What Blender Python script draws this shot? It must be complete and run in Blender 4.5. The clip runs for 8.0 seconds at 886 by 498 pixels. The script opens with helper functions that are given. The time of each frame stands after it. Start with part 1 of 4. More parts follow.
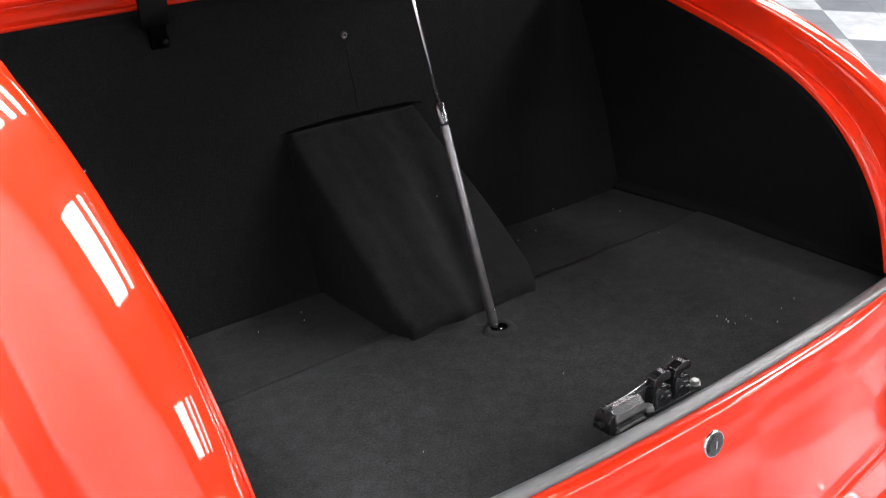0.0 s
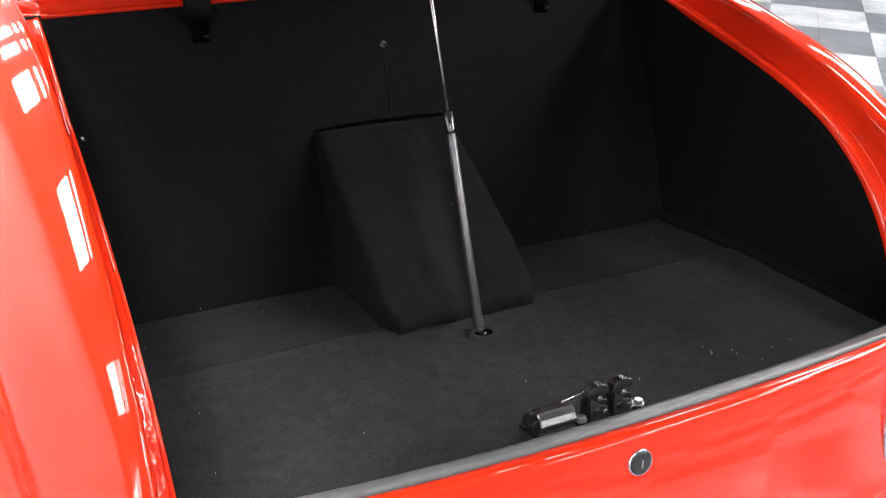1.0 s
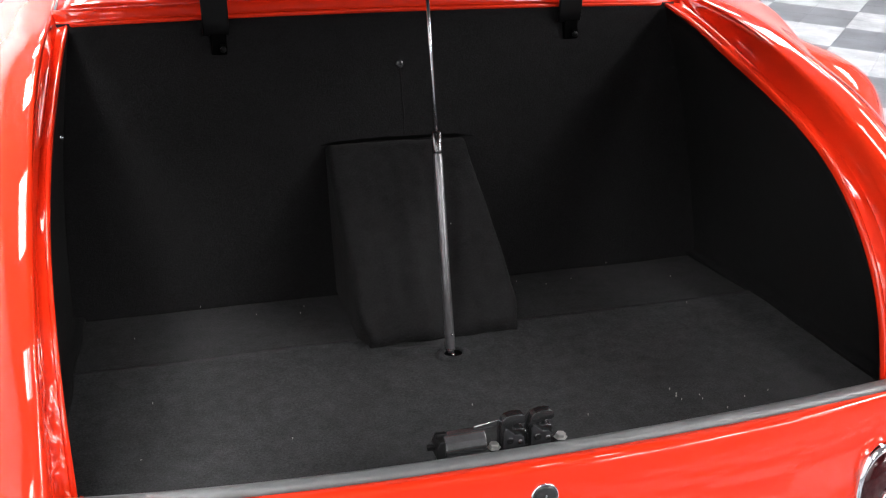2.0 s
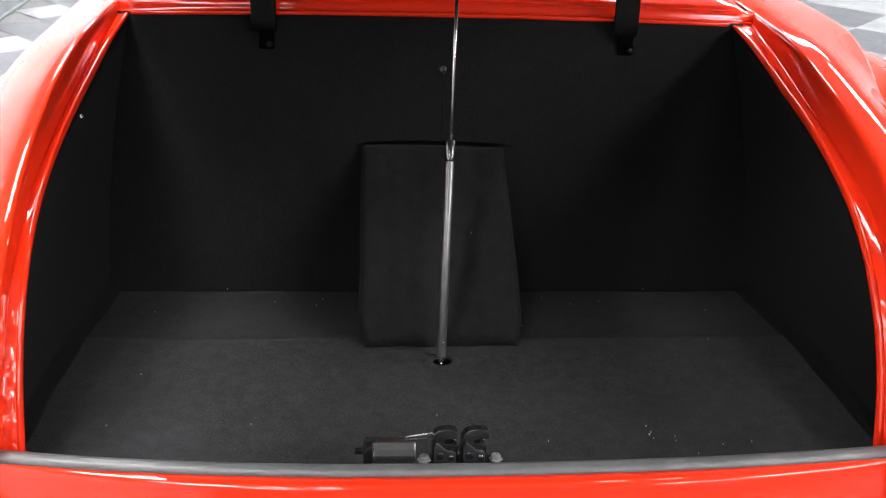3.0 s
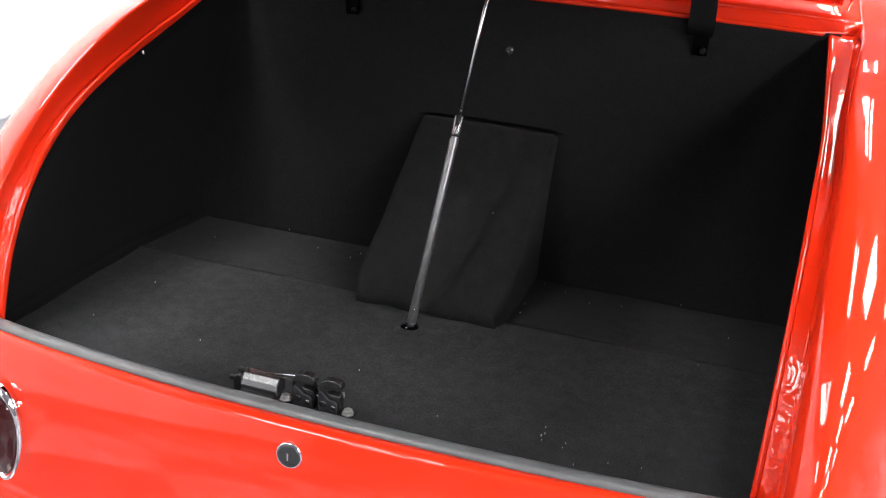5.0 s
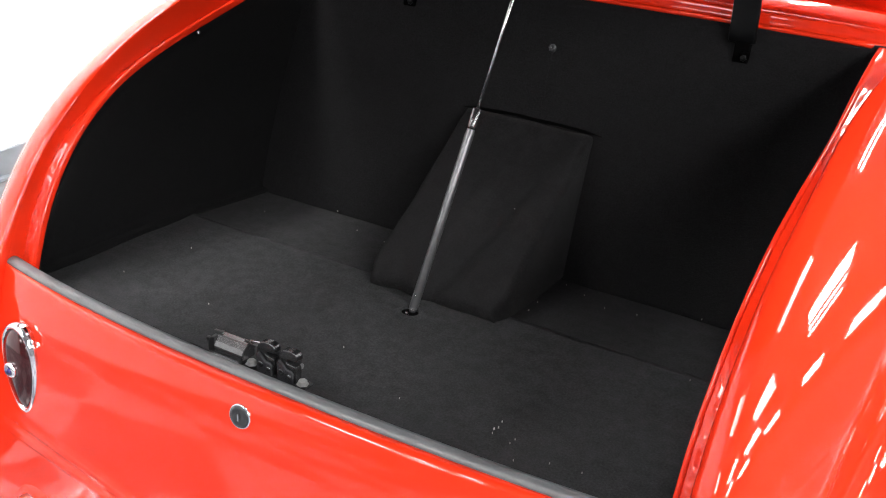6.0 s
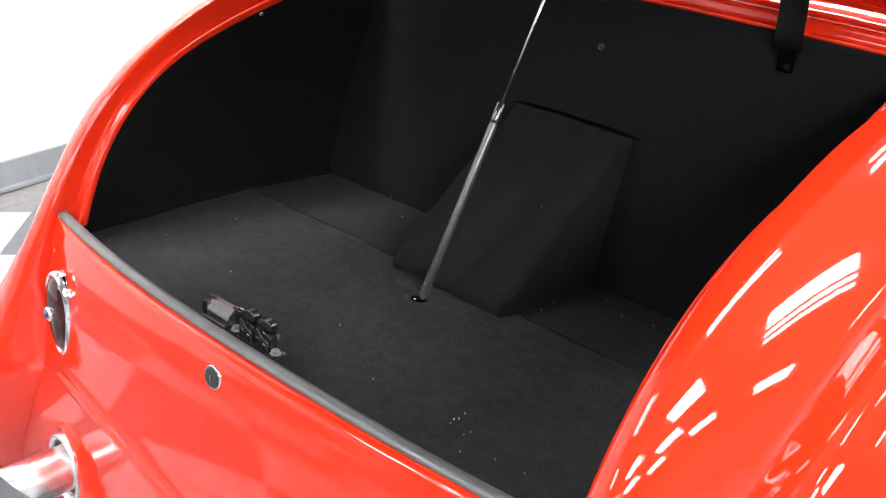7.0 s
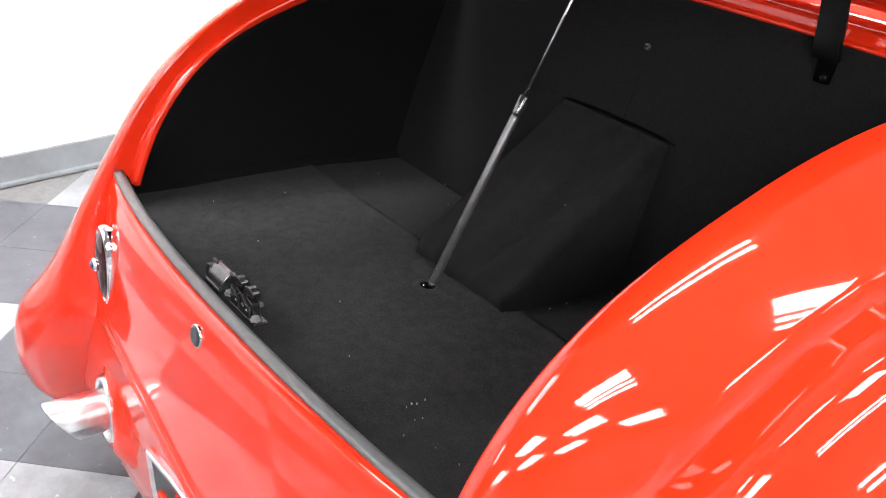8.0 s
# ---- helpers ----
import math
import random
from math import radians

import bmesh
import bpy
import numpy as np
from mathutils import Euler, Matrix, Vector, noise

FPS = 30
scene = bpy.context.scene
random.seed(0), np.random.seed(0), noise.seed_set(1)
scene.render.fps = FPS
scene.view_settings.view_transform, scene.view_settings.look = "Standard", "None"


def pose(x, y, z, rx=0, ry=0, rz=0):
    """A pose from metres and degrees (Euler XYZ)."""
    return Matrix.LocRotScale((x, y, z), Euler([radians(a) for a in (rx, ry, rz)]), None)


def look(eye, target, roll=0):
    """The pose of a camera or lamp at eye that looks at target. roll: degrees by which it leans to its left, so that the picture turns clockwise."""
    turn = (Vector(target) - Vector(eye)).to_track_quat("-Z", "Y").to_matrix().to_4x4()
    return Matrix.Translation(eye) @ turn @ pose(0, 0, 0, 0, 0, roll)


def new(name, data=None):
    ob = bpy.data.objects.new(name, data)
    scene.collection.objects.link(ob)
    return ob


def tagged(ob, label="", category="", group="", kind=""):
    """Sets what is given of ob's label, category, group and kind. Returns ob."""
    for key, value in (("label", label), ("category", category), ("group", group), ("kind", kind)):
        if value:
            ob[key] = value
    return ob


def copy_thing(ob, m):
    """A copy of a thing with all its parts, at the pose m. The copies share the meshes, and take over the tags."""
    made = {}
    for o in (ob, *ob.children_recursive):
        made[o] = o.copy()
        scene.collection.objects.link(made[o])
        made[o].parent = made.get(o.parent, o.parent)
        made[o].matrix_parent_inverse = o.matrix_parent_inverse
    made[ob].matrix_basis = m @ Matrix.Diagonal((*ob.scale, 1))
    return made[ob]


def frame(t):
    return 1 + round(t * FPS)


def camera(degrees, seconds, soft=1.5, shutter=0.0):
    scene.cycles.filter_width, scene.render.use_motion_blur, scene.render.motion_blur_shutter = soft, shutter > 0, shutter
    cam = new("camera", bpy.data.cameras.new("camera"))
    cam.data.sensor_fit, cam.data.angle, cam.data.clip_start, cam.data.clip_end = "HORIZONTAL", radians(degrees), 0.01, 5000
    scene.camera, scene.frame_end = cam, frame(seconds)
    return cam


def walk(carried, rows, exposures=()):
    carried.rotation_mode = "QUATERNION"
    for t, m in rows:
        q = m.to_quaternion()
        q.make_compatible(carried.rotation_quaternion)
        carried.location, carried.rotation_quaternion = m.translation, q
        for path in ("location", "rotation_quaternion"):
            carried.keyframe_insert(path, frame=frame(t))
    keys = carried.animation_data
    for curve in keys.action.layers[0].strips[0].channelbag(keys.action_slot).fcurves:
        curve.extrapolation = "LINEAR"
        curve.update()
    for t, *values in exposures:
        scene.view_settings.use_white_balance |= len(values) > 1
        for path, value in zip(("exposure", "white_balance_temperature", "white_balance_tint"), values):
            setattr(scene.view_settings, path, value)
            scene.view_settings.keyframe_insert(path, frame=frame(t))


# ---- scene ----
cam = camera(48.8, 8.0, 1.2)
PATH = [
    (0, (-0.874, -0.478, 1.633), (0.219, 0.905, 0.688), 1.0),
    (0.5, (-0.784, -0.597, 1.621), (0.186, 0.898, 0.713), 1.4),
    (1, (-0.691, -0.683, 1.628), (0.139, 0.901, 0.731), 2.1),
    (1.5, (-0.559, -0.757, 1.633), (0.131, 0.903, 0.756), 2.1),
    (1.7, (-0.498, -0.779, 1.636), (0.127, 0.908, 0.763), 1.9),
    (2.8, (-0.18, -0.849, 1.64), (0.036, 0.944, 0.781), 1.8),
    (3, (-0.124, -0.85, 1.653), (0.032, 0.943, 0.78), 2.3),
    (3.5, (0.039, -0.84, 1.653), (0.009, 0.954, 0.769), 1.8),
    (4, (0.196, -0.848, 1.661), (-0.029, 0.921, 0.754), 2.1),
    (4.2, (0.266, -0.847, 1.657), (-0.032, 0.912, 0.751), 1.8),
    (4.5, (0.347, -0.843, 1.66), (-0.046, 0.895, 0.752), 1.9),
    (6, (0.756, -0.718, 1.665), (-0.136, 0.815, 0.74), 1.6),
    (6.5, (0.879, -0.66, 1.664), (-0.162, 0.775, 0.737), 1.5),
    (7, (0.989, -0.565, 1.664), (-0.192, 0.75, 0.728), 1.4),
    (7.5, (1.085, -0.467, 1.664), (-0.209, 0.727, 0.715), 1.3),
    (8, (1.188, -0.355, 1.66), (-0.235, 0.68, 0.71), 1.2),
]
walk(cam, [(t, look(eye, target, roll)) for t, eye, target, roll in PATH], [(0.0, -0.02), (1.5, -0.06), (3.5, -0.04), (4.5, 0.0), (6.0, 0.05), (8.0, 0.06)])

# ---------------------------------------------------------------- world, lights, exposure
world = bpy.data.worlds.new("world")
scene.world = world
world.use_nodes = True
world.node_tree.nodes["Background"].inputs[0].default_value = (0.75, 0.78, 0.82, 1)
world.node_tree.nodes["Background"].inputs[1].default_value = 0.1
scene.view_settings.exposure = 0.0
LAMP_POWER = 50.0
DIM_LAMP_POWER = 28.0


# ---------------------------------------------------------------- materials
def nodes_of(name):
    m = bpy.data.materials.new(name)
    m.use_nodes = True
    nt = m.node_tree
    return m, nt, nt.nodes["Principled BSDF"]


def put_node(nt, kind, **values):
    n = nt.nodes.new(kind)
    for key, value in values.items():
        n.inputs[key].default_value = value
    return n


def noise_node(nt, scale, detail=4.0, rough=0.6, space="Object"):
    tc = nt.nodes.new("ShaderNodeTexCoord")
    n = put_node(nt, "ShaderNodeTexNoise", Scale=scale, Detail=detail, Roughness=rough)
    nt.links.new(tc.outputs[space], n.inputs["Vector"])
    return n


def ramp(nt, source, stops):
    r = nt.nodes.new("ShaderNodeValToRGB")
    while len(r.color_ramp.elements) < len(stops):
        r.color_ramp.elements.new(0.5)
    for e, (at, colour) in zip(r.color_ramp.elements, stops):
        e.position, e.color = at, (*colour, 1)
    nt.links.new(source, r.inputs[0])
    return r


def bump(nt, bsdf, source, strength, distance):
    b = put_node(nt, "ShaderNodeBump", Strength=strength, Distance=distance)
    nt.links.new(source, b.inputs["Height"])
    nt.links.new(b.outputs[0], bsdf.inputs["Normal"])
    return b


def plain(name, colour, rough=0.5, metal=0.0, grain=0.0, scale=60.0, coat=0.0, spec=0.5):
    """A surface of one main colour with two scales of variation."""
    m, nt, b = nodes_of(name)
    b.inputs["Roughness"].default_value = rough
    b.inputs["Metallic"].default_value = metal
    b.inputs["Coat Weight"].default_value = coat
    b.inputs["Coat Roughness"].default_value = 0.04
    b.inputs["Specular IOR Level"].default_value = spec
    n = noise_node(nt, scale)
    lo = [c * 0.82 for c in colour]
    hi = [min(1.0, c * 1.15) for c in colour]
    r = ramp(nt, n.outputs[0], [(0.3, lo), (0.7, hi)])
    nt.links.new(r.outputs[0], b.inputs["Base Color"])
    if grain:
        fine = noise_node(nt, scale * 9)
        bump(nt, b, fine.outputs[0], grain, 0.002)
    return m


def paint_red():
    m, nt, b = nodes_of("red_paint")
    n = noise_node(nt, 3.0)
    r = ramp(nt, n.outputs[0], [(0.3, (0.64, 0.0240, 0.0060)), (0.7, (0.68, 0.0272, 0.0070))])
    nt.links.new(r.outputs[0], b.inputs["Base Color"])
    b.inputs["Roughness"].default_value = 0.4
    b.inputs["Specular IOR Level"].default_value = 0.0
    b.inputs["Coat Weight"].default_value = 1.0
    b.inputs["Coat Roughness"].default_value = 0.045
    b.inputs["Coat IOR"].default_value = 1.52
    peel = noise_node(nt, 190.0, 1.0)
    bump(nt, b, peel.outputs[0], 0.02, 0.001)
    return m


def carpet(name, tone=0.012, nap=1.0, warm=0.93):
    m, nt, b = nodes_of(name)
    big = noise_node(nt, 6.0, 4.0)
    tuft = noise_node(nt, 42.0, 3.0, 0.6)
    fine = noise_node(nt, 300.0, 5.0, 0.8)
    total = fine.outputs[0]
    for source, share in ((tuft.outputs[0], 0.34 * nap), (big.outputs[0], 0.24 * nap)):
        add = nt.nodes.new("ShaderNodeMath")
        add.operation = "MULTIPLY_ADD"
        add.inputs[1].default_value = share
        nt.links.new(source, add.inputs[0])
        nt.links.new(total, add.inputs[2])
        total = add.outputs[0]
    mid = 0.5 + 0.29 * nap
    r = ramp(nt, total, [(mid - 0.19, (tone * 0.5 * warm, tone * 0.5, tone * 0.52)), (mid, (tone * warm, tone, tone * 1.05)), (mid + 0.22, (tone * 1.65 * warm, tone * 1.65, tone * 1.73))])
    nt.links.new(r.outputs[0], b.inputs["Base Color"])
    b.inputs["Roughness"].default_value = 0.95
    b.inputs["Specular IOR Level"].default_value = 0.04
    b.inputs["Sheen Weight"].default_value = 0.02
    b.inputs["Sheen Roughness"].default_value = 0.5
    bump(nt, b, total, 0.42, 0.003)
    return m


def emitter(name, colour, strength):
    m, nt, b = nodes_of(name)
    b.inputs["Base Color"].default_value = (0.8, 0.8, 0.8, 1)
    b.inputs["Emission Color"].default_value = (*colour, 1)
    b.inputs["Emission Strength"].default_value = strength
    return m


def tile_material(name, colour):
    """Vinyl tile: cloudy marbling, pale flecks and grey scuffs."""
    m, nt, b = nodes_of(name)
    geo = nt.nodes.new("ShaderNodeNewGeometry")

    def place_noise(scale, detail, rough, stretch=None):
        n = put_node(nt, "ShaderNodeTexNoise", Scale=scale, Detail=detail, Roughness=rough)
        source = geo.outputs["Position"]
        if stretch:
            mapping = nt.nodes.new("ShaderNodeMapping")
            mapping.inputs["Scale"].default_value = stretch
            mapping.inputs["Rotation"].default_value = (0, 0, 0.7)
            nt.links.new(source, mapping.inputs["Vector"])
            source = mapping.outputs[0]
        nt.links.new(source, n.inputs["Vector"])
        return n

    def blend(base, factor, tint):
        mix = nt.nodes.new("ShaderNodeMix")
        mix.data_type = "RGBA"
        nt.links.new(factor, mix.inputs[0])
        nt.links.new(base, mix.inputs[6])
        mix.inputs[7].default_value = (*tint, 1)
        return mix.outputs[2]

    cloud = place_noise(4.2, 7.0, 0.68)
    base = ramp(nt, cloud.outputs[0], [(0.33, [c * 0.62 for c in colour]), (0.64, [min(0.9, c * 1.22) for c in colour])]).outputs[0]
    fleck = place_noise(30.0, 3.0, 0.6)
    base = blend(base, ramp(nt, fleck.outputs[0], [(0.66, (0, 0, 0)), (0.74, (0.55, 0.55, 0.55))]).outputs[0], [min(0.8, c * 2.2 + 0.08) for c in colour])
    scuff = place_noise(3.0, 5.0, 0.7, (1.0, 5.0, 1.0))
    base = blend(base, ramp(nt, scuff.outputs[0], [(0.56, (0, 0, 0)), (0.72, (0.5, 0.5, 0.5))]).outputs[0], [c * 0.5 for c in colour])
    nt.links.new(base, b.inputs["Base Color"])
    b.inputs["Roughness"].default_value = 0.3
    bump(nt, b, place_noise(60.0, 3.0, 0.5).outputs[0], 0.05, 0.002)
    return m


RED = paint_red()
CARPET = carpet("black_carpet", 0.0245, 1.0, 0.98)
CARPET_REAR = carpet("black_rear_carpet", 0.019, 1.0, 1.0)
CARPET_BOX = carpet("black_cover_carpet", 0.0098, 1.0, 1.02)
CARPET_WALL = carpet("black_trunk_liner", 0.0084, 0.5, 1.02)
# same felt as the back, darkened: the sides' shade is in the colour
CARPET_WALL_SHADED = carpet("shaded_side_liner", 0.005, 0.5, 1.0)
RUBBER = plain("grey_rubber", (0.085, 0.09, 0.092), 0.4, grain=0.25, scale=40, spec=0.7)
CHROME = plain("chrome", (0.82, 0.82, 0.84), 0.06, 1.0, scale=20)
SATIN = plain("satin_stainless", (0.9, 0.9, 0.9), 0.3, 1.0, scale=30)
STEEL = plain("bright_steel", (0.55, 0.55, 0.56), 0.25, 1.0, scale=90)
ZINC = plain("pale_zinc", (0.36, 0.36, 0.35), 0.38, 0.75, scale=90)
BLACK_METAL = plain("black_metal", (0.022, 0.022, 0.024), 0.16, 0.0, scale=80, grain=0.15)
BLACK_PLASTIC = plain("black_plastic", (0.005, 0.005, 0.0054), 0.35, scale=70, grain=0.2)
GUN_METAL = plain("gun_metal", (0.13, 0.13, 0.133), 0.2, 0.85, scale=80)
CLAW_METAL = plain("black_oxide", (0.045, 0.045, 0.047), 0.13, 0.75, scale=80, grain=0.15)
HINGE_BLACK = plain("hinge_paint", (0.002, 0.002, 0.0022), 0.38, scale=60, spec=0.16)
STRUT_BLACK = plain("strut_paint", (0.145, 0.145, 0.15), 0.34, 0.75, scale=50)
LENS_RED = plain("dark_red_lens", (0.035, 0.003, 0.004), 0.12, scale=25, coat=0.2)
LENS_BLUE = plain("blue_dot_glass", (0.012, 0.010, 0.07), 0.05, scale=25, coat=1.0)
WHITE_WALL = plain("white_wall_paint", (0.82, 0.82, 0.825), 0.6, scale=0.5, grain=0.03)
PALE_WALL = plain("pale_wall_paint", (0.62, 0.62, 0.63), 0.6, scale=0.5, grain=0.03)
GREY_WALL = plain("grey_wall_paint", (0.13, 0.13, 0.135), 0.6, scale=0.6, grain=0.03)
GREY_BASE = plain("grey_baseboard", (0.20, 0.22, 0.235), 0.45, scale=6.0)
CEILING_WHITE = plain("ceiling_white", (0.33, 0.33, 0.335), 0.8, scale=3.0)
TILE_WHITE = tile_material("white_floor_tile", (0.27, 0.283, 0.30))
TILE_GREY = tile_material("grey_floor_tile", (0.082, 0.089, 0.103))
GROUT = plain("dark_grout", (0.16, 0.16, 0.16), 0.9, scale=30)
LINT = plain("pale_lint", (0.34, 0.33, 0.31), 0.9, scale=100)
DARK_HOLE = plain("dark_cavity", (0.002, 0.002, 0.002), 0.9, scale=30, spec=0.0)
TUBE_LIGHT = emitter("lamp_diffuser", (0.995, 0.985, 0.985), LAMP_POWER)
DIM_LIGHT = emitter("dim_diffuser", (0.995, 0.985, 0.975), DIM_LAMP_POWER)


# ---------------------------------------------------------------- mesh helpers
def part(name, bm, material, parent, label="", smooth=True):
    """Links a bmesh as one mesh object under a thing or part."""
    me = bpy.data.meshes.new(name)
    bm.to_mesh(me)
    bm.free()
    me.materials.append(material)
    if smooth:
        for p in me.polygons:
            p.use_smooth = True
    ob = new(name, me)
    ob.parent = parent
    if label:
        tagged(ob, label)
    return ob


def sheet_bm(rows):
    """A bmesh from a grid of points (rows of equal length)."""
    bm = bmesh.new()
    vs = [[bm.verts.new(p) for p in row] for row in rows]
    for a, b in zip(vs, vs[1:]):
        for i in range(len(a) - 1):
            bm.faces.new((a[i], a[i + 1], b[i + 1], b[i]))
    return bm


def thick(ob, depth, offset=-1.0):
    s = ob.modifiers.new("thickness", "SOLIDIFY")
    s.thickness, s.offset = depth, offset
    return ob


def rounded(ob, width, segments=3):
    b = ob.modifiers.new("rounding", "BEVEL")
    b.width, b.segments, b.limit_method = width, segments, "ANGLE"
    return ob


def box_bm(lo, hi):
    bm = bmesh.new()
    bmesh.ops.create_cube(bm, size=1)
    for v in bm.verts:
        v.co = Vector([(a + b) / 2 + c * (b - a) for a, b, c in zip(lo, hi, v.co)])
    return bm


def add_box(bm, lo, hi):
    vs = bmesh.ops.create_cube(bm, size=1)["verts"]
    for v in vs:
        v.co = Vector([(a + b) / 2 + c * (b - a) for a, b, c in zip(lo, hi, v.co)])


def turned_bm(profile, axis_from, axis_to, n=28, squash=1.0):
    """A body of revolution: profile rows (distance along the axis, radius)."""
    a, b = Vector(axis_from), Vector(axis_to)
    w = (b - a).normalized()
    u = w.orthogonal().normalized()
    v = w.cross(u)
    rows = []
    for d, r in profile:
        rows.append([a + w * d + (u * math.cos(k * math.tau / n) + v * math.sin(k * math.tau / n) * squash) * r for k in range(n)])
    bm = bmesh.new()
    vs = [[bm.verts.new(p) for p in row] for row in rows]
    for p, q in zip(vs, vs[1:]):
        for i in range(n):
            bm.faces.new((p[i], p[(i + 1) % n], q[(i + 1) % n], q[i]))
    bm.faces.new(vs[0][::-1])
    bm.faces.new(vs[-1])
    bmesh.ops.recalc_face_normals(bm, faces=bm.faces)
    return bm


def band_bm(path, side, width, depth):
    """A flat bar swept along a path in the y-z plane."""
    bm = bmesh.new()
    rings = []
    for i, p in enumerate(path):
        a, b = Vector(path[max(i - 1, 0)]), Vector(path[min(i + 1, len(path) - 1)])
        t = (b - a).normalized()
        n = t.cross(Vector((1, 0, 0))).normalized()
        p = Vector(p)
        s = Vector((width / 2, 0, 0))
        d = n * depth / 2
        rings.append([bm.verts.new(q) for q in (p - s - d, p + s - d, p + s + d, p - s + d)])
    for a, b in zip(rings, rings[1:]):
        for i in range(4):
            bm.faces.new((a[i], a[(i + 1) % 4], b[(i + 1) % 4], b[i]))
    bm.faces.new(rings[0][::-1])
    bm.faces.new(rings[-1])
    bmesh.ops.recalc_face_normals(bm, faces=bm.faces)
    return bm


def spring_bm(start, length, radius, turns):
    """A helical wire along x."""
    bm = bmesh.new()
    rings = []
    for k in range(turns * 12 + 1):
        a = k * math.tau / 12
        c = Vector(start) + Vector((length * k / (turns * 12), radius * math.cos(a), radius * math.sin(a)))
        u = Vector((0, math.cos(a), math.sin(a)))
        rings.append([bm.verts.new(c + (u * math.cos(b) + Vector((math.sin(b), 0, 0))) * 0.0007) for b in (0, math.tau / 4, math.tau / 2, math.tau * 0.75)])
    for p, q in zip(rings, rings[1:]):
        for i in range(4):
            bm.faces.new((p[i], p[(i + 1) % 4], q[(i + 1) % 4], q[i]))
    return bm


def glide(points, n):
    """n points evenly spread on a smooth curve through the given ones."""
    p = np.array(points, float)
    d = np.r_[0, np.cumsum(np.linalg.norm(np.diff(p, axis=0), axis=1))]
    p = np.vstack([2 * p[0] - p[1], p, 2 * p[-1] - p[-2]])
    out = []
    for s in np.linspace(0, d[-1], n):
        i = min(int(np.searchsorted(d, s, side="right")) - 1, len(d) - 2)
        u = (s - d[i]) / (d[i + 1] - d[i])
        a, b, c, e = p[i], p[i + 1], p[i + 2], p[i + 3]
        out.append(0.5 * (2 * b + (c - a) * u + (2 * a - 5 * b + 4 * c - e) * u * u + (3 * b - 3 * c + e - a) * u ** 3))
    return np.array(out)


# ---------------------------------------------------------------- the showroom
TILE = 0.345
GRID_TURN = radians(-45.0)
GRID_X, GRID_Y = -0.62, -1.10
WALL_X = -2.72


def showroom():
    ground = tagged(part("floor", box_bm((-2.9, -7.2, -0.2), (11.2, 11.2, -0.006)), GROUT, None, smooth=False),
                    "grey and white checkered glossy tile floor", "floor", kind="structure")
    for name, lo, hi in (("wall_west", (WALL_X - 0.2, -7.2, 0), (WALL_X, 11.2, 3.68)),
                         ("wall_east", (11.0, -7.2, 0), (11.2, 11.2, 3.68)),
                         ("wall_north", (WALL_X, 11.0, 0), (11.0, 11.2, 3.68)),
                         ("wall_south", (WALL_X, -7.2, 0), (11.0, -7.0, 3.68))):
        tagged(part(name, box_bm(lo, hi), WHITE_WALL if name == "wall_west" else PALE_WALL if name == "wall_north" else GREY_WALL, None, smooth=False), "plain white painted showroom wall" if name in ("wall_west", "wall_north") else "plain grey painted showroom wall", "wall", kind="structure")
    tagged(part("ceiling", box_bm((WALL_X - 0.2, -7.2, 3.68), (11.2, 11.2, 3.8)), CEILING_WHITE, None, smooth=False),
           "pale grey showroom ceiling", "ceiling", kind="structure")
    bm = box_bm((WALL_X + 0.002, -7.0, 0.0), (WALL_X + 0.018, 11.0, 0.115))
    add_box(bm, (WALL_X + 0.002, -7.0, 0.0), (WALL_X + 0.045, 11.0, 0.012))
    tagged(part("baseboard", bm, GREY_BASE, None, smooth=False), "grey vinyl cove baseboard", "baseboard", kind="structure")
    return ground


def ceiling_lamp(width, length, label, glow):
    lamp = tagged(new("ceiling_light"), label, "ceiling light", "ceiling lights")
    w, l = width / 2, length / 2
    part("housing", box_bm((-w - 0.015, -l - 0.02, 0.03), (w + 0.015, l + 0.02, 0.08)), CEILING_WHITE, lamp, smooth=False)
    part("diffuser", box_bm((-w, -l, 0.0), (w, l, 0.03)), glow, lamp, "glowing white diffuser", smooth=False)
    return lamp


FLOOR = showroom()
panel = ceiling_lamp(0.58, 1.2, "wide white panel ceiling light, switched on", TUBE_LIGHT)
strip_light = ceiling_lamp(0.12, 1.2, "narrow white strip ceiling light, switched on", TUBE_LIGHT)
SPOTS = [(3.5, -3.9), (3.5, -1.1), (3.5, 1.7), (3.5, 4.5), (3.5, 7.3), (8.2, -3.9), (8.2, -1.1), (8.2, 1.7), (8.2, 4.5), (8.2, 7.3),
         (3.5, -6.4), (5.85, -5.2), (5.85, -2.4), (-1.4, 0.9), (-1.4, 3.7), (-1.4, 6.5), (-1.4, 9.3)]
panel.matrix_basis = pose(*SPOTS[0], 3.6)
strip_light.matrix_basis = pose(SPOTS[0][0] + 0.55, SPOTS[0][1], 3.6)
for k, (x, y) in enumerate(SPOTS):
    if k:
        copy_thing(panel, pose(x, y, 3.6))
        copy_thing(strip_light, pose(x + 0.55, y, 3.6))
    copy_thing(strip_light, pose(x + 0.9, y, 3.6))
# left rear lamps, power lowered to balance the light in the trunk
dim_panel = ceiling_lamp(0.58, 1.2, "wide panel ceiling light at lower power", DIM_LIGHT)
dim_strip = ceiling_lamp(0.12, 1.2, "narrow strip ceiling light at lower power", DIM_LIGHT)
dim_panel.matrix_basis, dim_strip.matrix_basis = pose(-1.4, -1.9, 3.6), pose(-0.85, -1.9, 3.6)
copy_thing(dim_strip, pose(-0.5, -1.9, 3.6))
copy_thing(dim_panel, pose(-1.4, -4.7, 3.6))
copy_thing(dim_strip, pose(-0.85, -4.7, 3.6))
